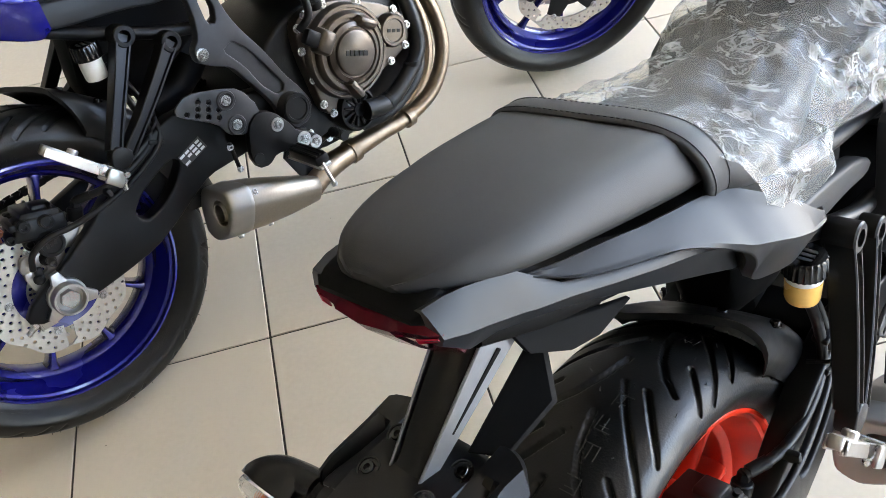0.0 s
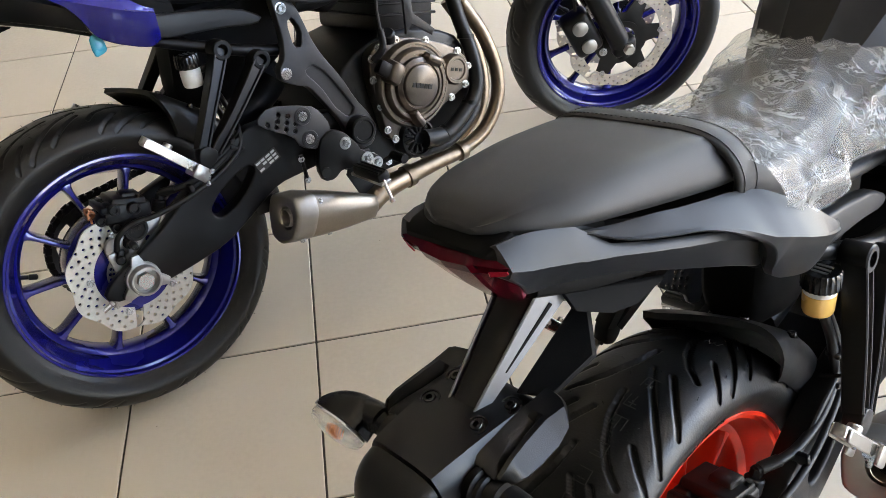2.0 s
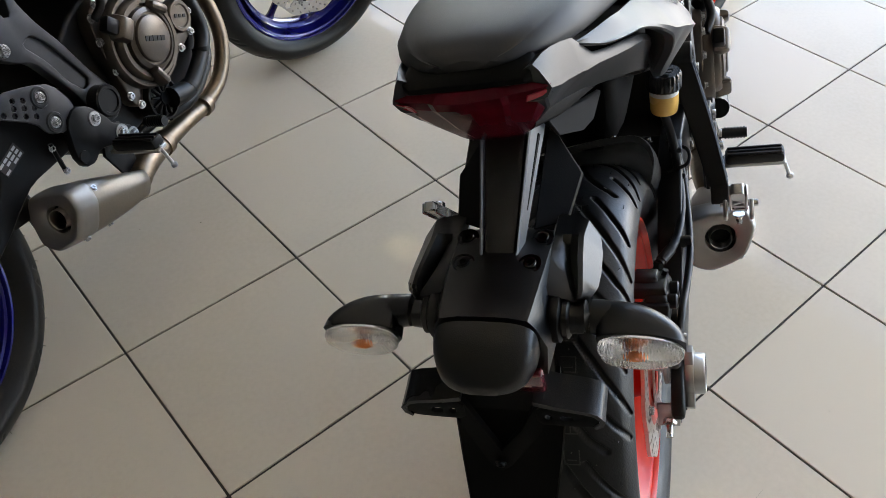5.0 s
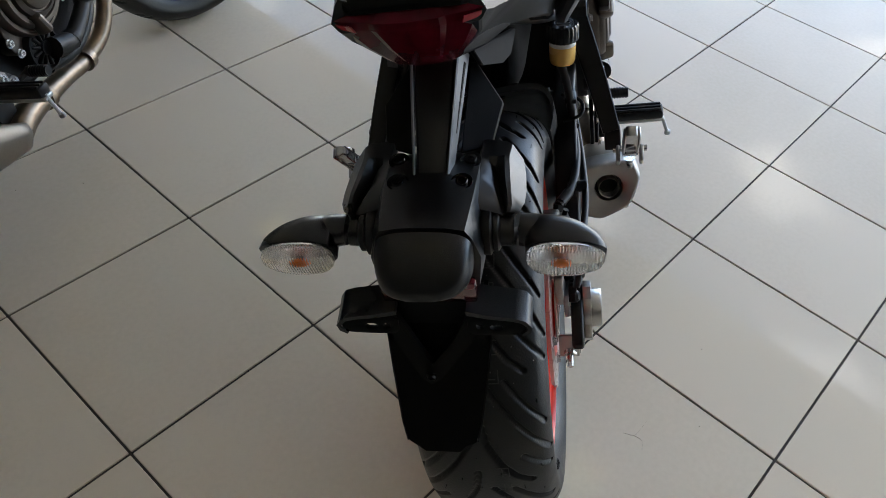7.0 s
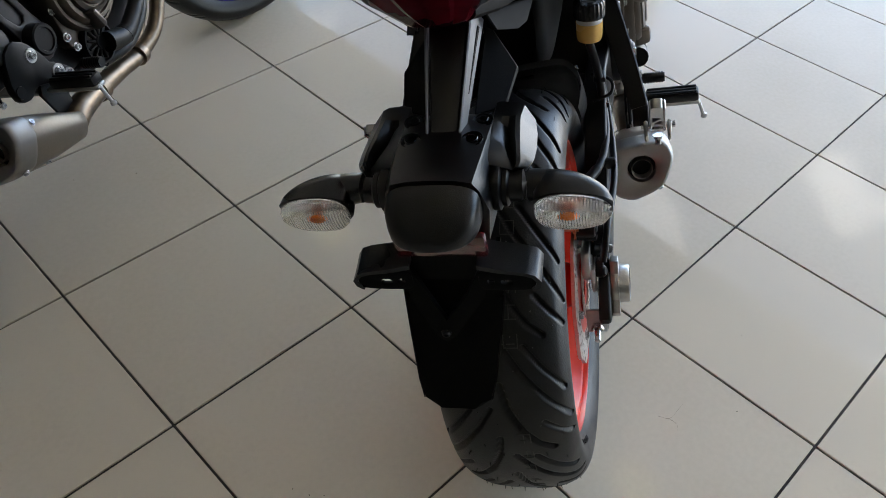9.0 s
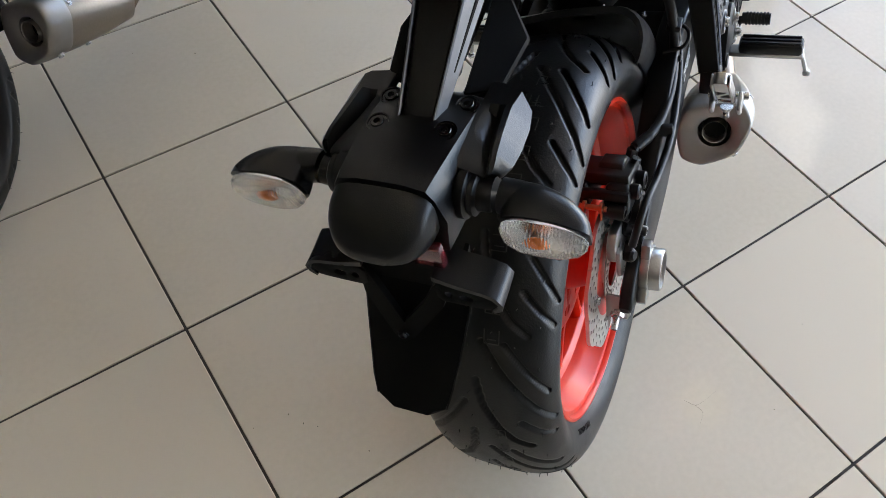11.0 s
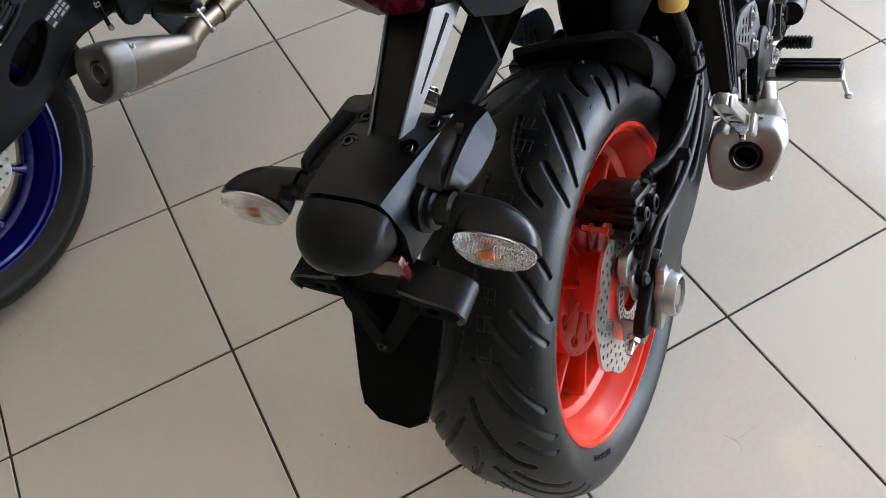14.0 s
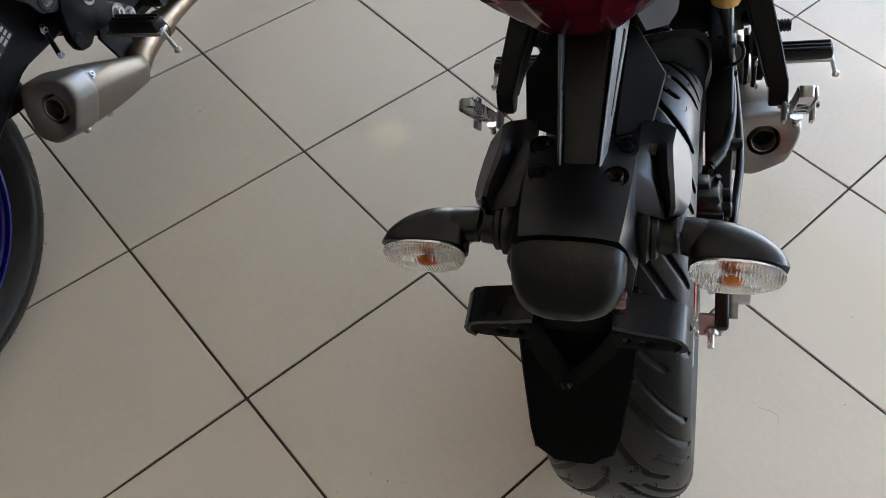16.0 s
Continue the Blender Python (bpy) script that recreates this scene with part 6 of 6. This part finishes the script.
        def almond(d, k):
            out = []
            for a in range(28):
                t = 2 * math.pi * a / 28
                c, e = math.cos(t), math.sin(t)
                q = math.copysign(abs(c) ** 0.8, c)
                out.append(o + axv * d + side * 0.0360 * k * q + up * 0.0228 * k * math.copysign(abs(e) ** (0.75 if c < 0 else 0.95), e) * (1 - 0.10 * q))
            return out
        bm = bmesh.new()
        skin(bm, [almond(0.0004, 0.7), almond(0.0010, 0.97), almond(0.0030, 1.0)])
        part("signal_reflector", bm, REFLECT_PAN, sig, "", 60)
        bm = bmesh.new()
        skin(bm, [almond(d, k) for d, k in ((0.0036, 1.0), (0.0075, 1.0), (0.0125, 0.9), (0.0160, 0.66), (0.0176, 0.3))])
        part("signal_lens", bm, LENS, sig, "clear ribbed plastic lens", 60).visible_shadow = False
        bulb = bmesh.new()
        bmesh.ops.create_uvsphere(bulb, u_segments=14, v_segments=10, radius=1.0, matrix=Matrix.Translation(o + axv * 0.0075 - side * 0.004) @ Matrix.Diagonal((0.0035, 0.0085, 0.0045, 1)))
        part("bulb", bulb, BULB, sig, "orange bulb", 60)
        if s < 0:
            part("rear_reflector", block((0.010, 0.092, 0.030), pose(-0.311, 0, 0.692, 0, -6, 0), 0.003, 2), REFLECTOR_RED, bike, "dark red rectangular rear reflector")
        # plate bracket: a slotted face under a hood that turns down at its end
        lobe = [(s * 0.034, 0.636), (s * 0.060, 0.636), (s * 0.084, 0.637), (s * 0.092, 0.641), (s * 0.095, 0.648), (s * 0.091, 0.655), (s * 0.06, 0.660), (s * 0.034, 0.662)]
        slots = [disc_points(s * 0.046, 0.648, 0.0038, 8), round_points([(s * 0.056, 0.644), (s * 0.068, 0.644), (s * 0.068, 0.651), (s * 0.056, 0.651)], 0.25)]
        part("bracket_backing", block((0.003, 0.018, 0.009), pose(-0.3095, s * 0.082, 0.646), 0.001, 1), RUBBER_SOFT, bike, "", 0)
        part("plate_bracket", plate(round_points(lobe, 0.2), -0.320, -0.315, slots, 0.0012, SWAP_X), MATTE_BLACK, bike, "black slotted plate bracket", 40)
        bm = bmesh.new()
        skin(bm, [[Vector((x, y(p), z + k)) for p, z in ((0.034, 0.673), (0.056, 0.667), (0.080, 0.663), (0.091, 0.659), (0.097, 0.650), (0.095, 0.642), (0.088, 0.637), (0.086, 0.640), (0.091, 0.645), (0.092, 0.650), (0.087, 0.656), (0.078, 0.659), (0.055, 0.662), (0.034, 0.667))]
                  for x, k in ((-0.322, 0), (-0.312, 0.001), (-0.300, 0.003), (-0.288, 0.006))])
        part("bracket_shell", bm, BLACK, bike, "", 65)
    # two flat arms that run from the slotted lobes down to one bolt on the flap
    lean_x = lambda z: -0.318 - 0.16 * max(0.0, 0.645 - z)  # noqa: E731
    for s in (-1, 1):
        arm = [(0.0, 0.566), (s * 0.010, 0.574), (s * 0.028, 0.606), (s * 0.039, 0.626), (s * 0.041, 0.636), (s * 0.041, 0.658), (s * 0.036, 0.666), (s * 0.020, 0.628), (s * 0.0, 0.594)]
        bm = bmesh.new()
        skin(bm, [[Vector((lean_x(z) + d, p + 0.009 * max(0.0, 0.64 - z) / 0.07, z)) for p, z in arm] for d in (0.0, 0.007)])
        part("bracket_arm", bm, MATTE_BLACK, bike, "", 30)
    part("bracket_web", block((0.006, 0.082, 0.060), pose(-0.306, 0, 0.668), 0.002, 1), MATTE_BLACK, bike, "", 30)
    bolt(bike, (-0.331, 0.0075, 0.582), (-1, 0, -0.16), 0.0042, BLACK_METAL, "black_bolt")
    # hanging mud flap, bent back at its foot
    rings = []
    for x, z, w in ((-0.290, 0.660, 0.053), (-0.300, 0.610, 0.053), (-0.320, 0.578, 0.049), (-0.353, 0.530, 0.041), (-0.3645, 0.512, 0.036), (-0.368, 0.506, 0.026)):
        rings.append([Vector((x + dx, p, z + dz)) for p, dx, dz in ((-w, 0, 0), (-w, 0.014, 0.008), (-w + 0.004, 0.014, 0.008), (-w + 0.005, 0.004, 0.003), (w - 0.005, 0.004, 0.003), (w - 0.004, 0.014, 0.008), (w, 0.014, 0.008), (w, 0, 0), (w * 0.7, -0.004, -0.002), (-w * 0.7, -0.004, -0.002))])
    bm = bmesh.new()
    skin(bm, rings)
    flap = part("mud_flap", bm, MATTE_BLACK, bike, "black plastic mud flap", 25)
    for s in (-1, 1):
        pts = [(-0.289, s * 0.0535, 0.655), (-0.275, s * 0.0535, 0.660), (-0.306, s * 0.0495, 0.584), (-0.340, s * 0.0415, 0.536), (-0.352, s * 0.0365, 0.518), (-0.3645, s * 0.0365, 0.512), (-0.353, s * 0.0415, 0.530), (-0.320, s * 0.0495, 0.578), (-0.300, s * 0.0535, 0.610)]
        bm = bmesh.new()
        skin(bm, [[Vector((x, y, z)) for x, y, z in pts], [Vector((x, y + s * 0.0015, z)) for x, y, z in pts]])
        part("flap_edge", bm, BLACK_SMOOTH, flap, "", 25)
    for ob in bike.children:
        if ob not in before:
            ob.matrix_basis = Matrix.Translation((0, 0.002, 0.734)) @ Matrix.Rotation(radians(3.4), 4, "X") @ Matrix.Translation((0, 0, -0.730)) @ ob.matrix_basis


def front_end(bike, paint, paint_word, centre, steer, legs=True):
    """The turned front wheel with its fork legs and calipers."""
    axis = Vector((-math.sin(radians(24.8)), 0, math.cos(radians(24.8))))
    place = Matrix.Translation(centre) @ Matrix.Rotation(radians(steer), 4, axis)
    wheel(bike, "front_wheel", place @ pose(0, 0, 0, 0, 14, 0), paint, True, paint_word)
    for s in (-1, 1):
        leg = part("fork_leg", tube([(-0.005, s * 0.098, -0.03), (-0.02, s * 0.098, 0.02), (-0.09, s * 0.098, 0.17), (-0.16, s * 0.098, 0.32)], [0.020, 0.027, 0.0275, 0.0275], seg=18, steps=3), BLACK_METAL, bike, "dark grey telescopic fork leg")
        leg.matrix_basis = place
        part("fork_tube", tube([(-0.16, s * 0.098, 0.32), (-0.29, s * 0.098, 0.60)], 0.0205, seg=18, steps=1), ALU_BRIGHT, leg)
        part("axle_end", lathe([(0.016, 0), (0.016, 0.014), (0.012, 0.016), (0.012, 0.022), (0, 0.022)], 6, frame_to((0, s * 0.112, 0), (0, s, 0))), ALU, leg)
        part("fork_foot", block((0.06, 0.045, 0.055), pose(-0.006, s * 0.098, 0.0), 0.014, 3), BLACK_METAL, leg)
        cal = part("front_caliper", block((0.075, 0.06, 0.12), pose(-0.115, s * 0.082, 0.055, 0, -24, 0), 0.016, 3), BLACK_METAL, bike, "black cast front brake caliper")
        cal.matrix_basis = place
        for dz in (-0.03, 0.03):
            c = Vector((-0.115, 0, 0.055)) + Vector((-0.4 * dz, 0, 0.91 * dz))
            part("piston_cap", lathe([(0.020, 0), (0.020, 0.006), (0.017, 0.008), (0, 0.008)], 22, frame_to((c.x, s * 0.112, c.z), (0, s, 0))), CAP_STEEL, cal)
        for dx, dz in ((-0.07, 0.11), (-0.065, 0.0)):
            bolt(cal, (dx, s * 0.110, dz), (0, s, 0), 0.008)
        hose = part("front_brake_hose", tube([(-0.13, s * 0.085, 0.12), (-0.15, s * 0.11, 0.22), (-0.20, s * 0.09, 0.34)], 0.0045, seg=8), RUBBER_SOFT, bike)
        hose.matrix_basis = place
    for x, z in ((-0.205, 0.42), (-0.283, 0.585)):
        yoke = part("fork_yoke", block((0.075, 0.245, 0.030), pose(x + 0.012, 0, z, 0, -24.8, 0), 0.012, 3), BLACK_METAL, bike)
        yoke.matrix_basis = place
    stem = part("steering_head", tube([(-0.165, 0, 0.40), (-0.243, 0, 0.57)], 0.028, seg=18, steps=1), BLACK_METAL, bike)
    stem.matrix_basis = place
    head = place @ Vector((-0.205, 0, 0.485))
    for s in (-1, 1):
        part("frame_spar", tube([head + Vector((-0.01, s * 0.02, 0)), (0.95, s * 0.10, 0.73), (0.78, s * 0.135, 0.70), (0.56, s * 0.142, 0.66), (0.48, s * 0.128, 0.66)], [0.022, 0.024, 0.022, 0.020, 0.018], seg=12), BLACK_METAL, bike)
    return place


def tank_and_seat(bike, tank_paint, word):
    rows = [(0.40, 0.060, 0.770, 0.806), (0.46, 0.085, 0.755, 0.850), (0.53, 0.108, 0.74, 0.905), (0.62, 0.135, 0.735, 0.955), (0.74, 0.150, 0.735, 0.985), (0.86, 0.145, 0.75, 0.985), (0.95, 0.11, 0.78, 0.95), (0.985, 0.07, 0.82, 0.90)]
    bm = bmesh.new()
    rings = []
    for x, w, zb, zt in smooth_rows(rows, 4):
        prof = [(-w * 0.72, zb), (-w * 0.95, zb + (zt - zb) * 0.25), (-w, zb + (zt - zb) * 0.55), (-w * 0.82, zb + (zt - zb) * 0.82), (-w * 0.42, zt - 0.004), (-w * 0.34, zt + 0.004), (0, zt + 0.008)]
        prof = prof + [(-y, z) for y, z in prof[-2::-1]]
        rings.append([Vector((x, y, z)) for y, z in prof])
    skin(bm, rings)
    part("fuel_tank", bm, tank_paint, bike, f"{word} sculpted fuel tank", 30)
    wing = [(0.432, 0.712), (0.446, 0.752), (0.500, 0.772), (0.600, 0.752), (0.760, 0.690), (0.800, 0.610), (0.720, 0.606), (0.640, 0.630), (0.585, 0.636), (0.500, 0.655), (0.446, 0.680)]
    for s in (-1, 1):
        side = part("tank_side_cover", plate(round_points(wing, 0.18), s * 0.142, s * 0.168, [], 0.010, seg=3), tank_paint, bike, f"{word} plastic cover beside the tank")
        part("cover_seam", tube([(0.560, s * 0.1686, 0.764), (0.590, s * 0.1686, 0.700), (0.640, s * 0.1686, 0.640)], 0.0016, seg=6), MATTE_BLACK, side)
    rows = [(0.118, 0.100, 0.800, 0.870), (0.16, 0.108, 0.775, 0.848), (0.24, 0.108, 0.750, 0.828), (0.33, 0.090, 0.735, 0.815), (0.42, 0.066, 0.735, 0.812), (0.475, 0.058, 0.745, 0.835)]
    bm = bmesh.new()
    skin(bm, [rounded_ring((x, 0, (zb + zt) / 2), (0, 1, 0), (0, 0, 1), w, (zt - zb) / 2, 3.4, 28) for x, w, zb, zt in smooth_rows(rows, 4)])
    part("rider_seat", bm, SEAT, bike, "black vinyl rider seat", 50)
    bm = bmesh.new()
    skin(bm, [rounded_ring((x, 0, z), (0, 1, 0), (0, 0, 1), w, h, 3.5, 20) for x, z, w, h in ((0.46, 0.70, 0.10, 0.045), (0.56, 0.70, 0.12, 0.05), (0.70, 0.715, 0.125, 0.045), (0.84, 0.72, 0.11, 0.05))])
    part("air_box", bm, BLACK, bike)


def motorcycle(label, place, paint, paint_word, tail_paint, tail_word, full_cup, centre, steer):
    bike = tagged(new("motorcycle"), label, "motorcycle", "parked motorcycles")
    bike.matrix_basis = place
    wheel(bike, "rear_wheel", pose(0, 0, 0.306), paint, False, paint_word)
    chain_loop(bike, (0.0, 0.306), 0.110, (0.51, 0.385), 0.036, 0.100)
    swing_arm(bike)
    rear_brake(bike)
    exhaust(bike)
    engine(bike).location = (-0.006, 0.010, -0.002)
    frame_and_pegs(bike)
    reservoir(bike, full_cup)
    hugger(bike)
    pillion_seat(bike)
    tail(bike, tail_paint, tail_word)
    plate_holder(bike)
    tank_and_seat(bike, TANK_DARK, "dark grey")
    front_end(bike, paint, paint_word, centre, steer)
    return bike


def stand_at(x, y, heading, lean):
    return pose(x, y, 0.002, 0, 0, heading) @ pose(0, 0, 0, -lean, 0, 0)


BIKE_A = stand_at(0.1229, -0.8170, 36.26, 15.53)
BIKE_B = stand_at(-0.699, -0.029, 31.63, 15.11)
bike_a = motorcycle("grey naked motorcycle with orange-red wheels and film-wrapped seat", BIKE_A, ORANGE, "orange-red", GREY_PAINT, "matte grey", True, (1.385, -0.10, 0.282), -34)
bike_b = motorcycle("blue and black naked motorcycle with deep blue wheels", BIKE_B, BLUE, "deep blue", BLUE, "deep blue", False, (1.385, -0.10, 0.282), -34)

# turquoise tag under the blue tail
bm = bmesh.new()
skin(bm, [rounded_ring((0.114, -0.100, z), (1, 0, 0.2), (0, 1, 0), a, b, 3, 16) for z, a, b in ((0.733, 0.006, 0.003), (0.728, 0.010, 0.005), (0.712, 0.0125, 0.006), (0.701, 0.012, 0.006), (0.698, 0.009, 0.004))])
part("key_tag", bm, CYAN_TAG, bike_b, "small turquoise plastic tag")

# clear film over the rider seat
def film_wrap():
    rings = []
    nx, na = 260, 180
    for i in range(nx):
        f = i / (nx - 1)
        x = 0.085 + 0.47 * f
        ring = []
        for k in range(na):
            t = k / (na - 1)
            a = math.pi * (1.08 * t - 0.04)
            hw = 0.142 - 0.020 * f + 0.016 * math.sin(3 * f * math.pi)
            top = 0.903 - 0.070 * math.sin(min(1.0, f * 2.0) * math.pi / 2) + 0.020 * f * f
            base = 0.802 - 0.055 * min(1.0, f * 1.6)
            y = hw * math.cos(a)
            z = base + (top - base) * max(-0.25, math.sin(a)) if math.sin(a) < 0 else base + (top - base) * math.sin(a) ** 0.75
            p = Vector((x + 0.035 * (1 - f) * abs(math.cos(a)) ** 4, y, z))
            n1 = noise.noise(p * 8.0) * 0.012 + 0.0135
            # long sharp folds in several directions
            w = p + noise.noise_vector(p * 7.0) * 0.012
            for turn, rate, high in ((0.5, 11.0, 0.016), (-0.4, 17.0, 0.009), (1.2, 30.0, 0.0072), (0.1, 48.0, 0.0054), (-0.9, 80.0, 0.0034)):
                c, e = math.cos(turn), math.sin(turn)
                n1 -= high * abs(noise.noise(Vector(((c * w.x + e * w.y) * rate * 0.3, (c * w.y - e * w.x) * rate, w.z * rate * 0.8 + 11 * turn))))
            out = Vector((0.1 * math.sin(5 * f), math.copysign(abs(math.cos(a)), y), abs(math.sin(a)) + 0.2)).normalized()
            ring.append(p + out * (n1 + 0.001))
        rings.append(ring)
    bm = bmesh.new()
    skin(bm, rings, closed=False, caps=False)
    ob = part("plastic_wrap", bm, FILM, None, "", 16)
    ob.matrix_basis = BIKE_A
    return tagged(ob, "crumpled clear plastic film over the rider seat", "plastic film")


film_wrap()

# ---- floor tiles ----
tile = block((PITCH - 0.0045, PITCH - 0.0045, 0.008), None, 0.0012, 1)
tile_me = bpy.data.meshes.new("tile")
tile.to_mesh(tile_me)
tile.free()
tile_me.materials.append(TILE)
i0, i1 = math.floor(X0 / PITCH), math.ceil(X1 / PITCH)
j0, j1 = math.floor(Y0 / PITCH), math.ceil(Y1 / PITCH)
rest = bmesh.new()
for i in range(i0, i1):
    for j in range(j0, j1):
        x, y = (i + 0.5) * PITCH, (j + 0.5) * PITCH
        wob = 0.0002 * math.sin(7.3 * i + 3.1 * j)
        if -2.4 < x < 3.6 and -2.8 < y < 4.4:
            t = new("tile", tile_me)
            t.parent = floor
            t.location = (x, y, -0.004 + wob)
        else:
            block((PITCH - 0.0045, PITCH - 0.0045, 0.008), pose(x, y, -0.004 + wob), bm=rest)
far = part("far_tiles", rest, TILE, floor, "beige porcelain tiles", 0)
tagged(far, kind="stuff")
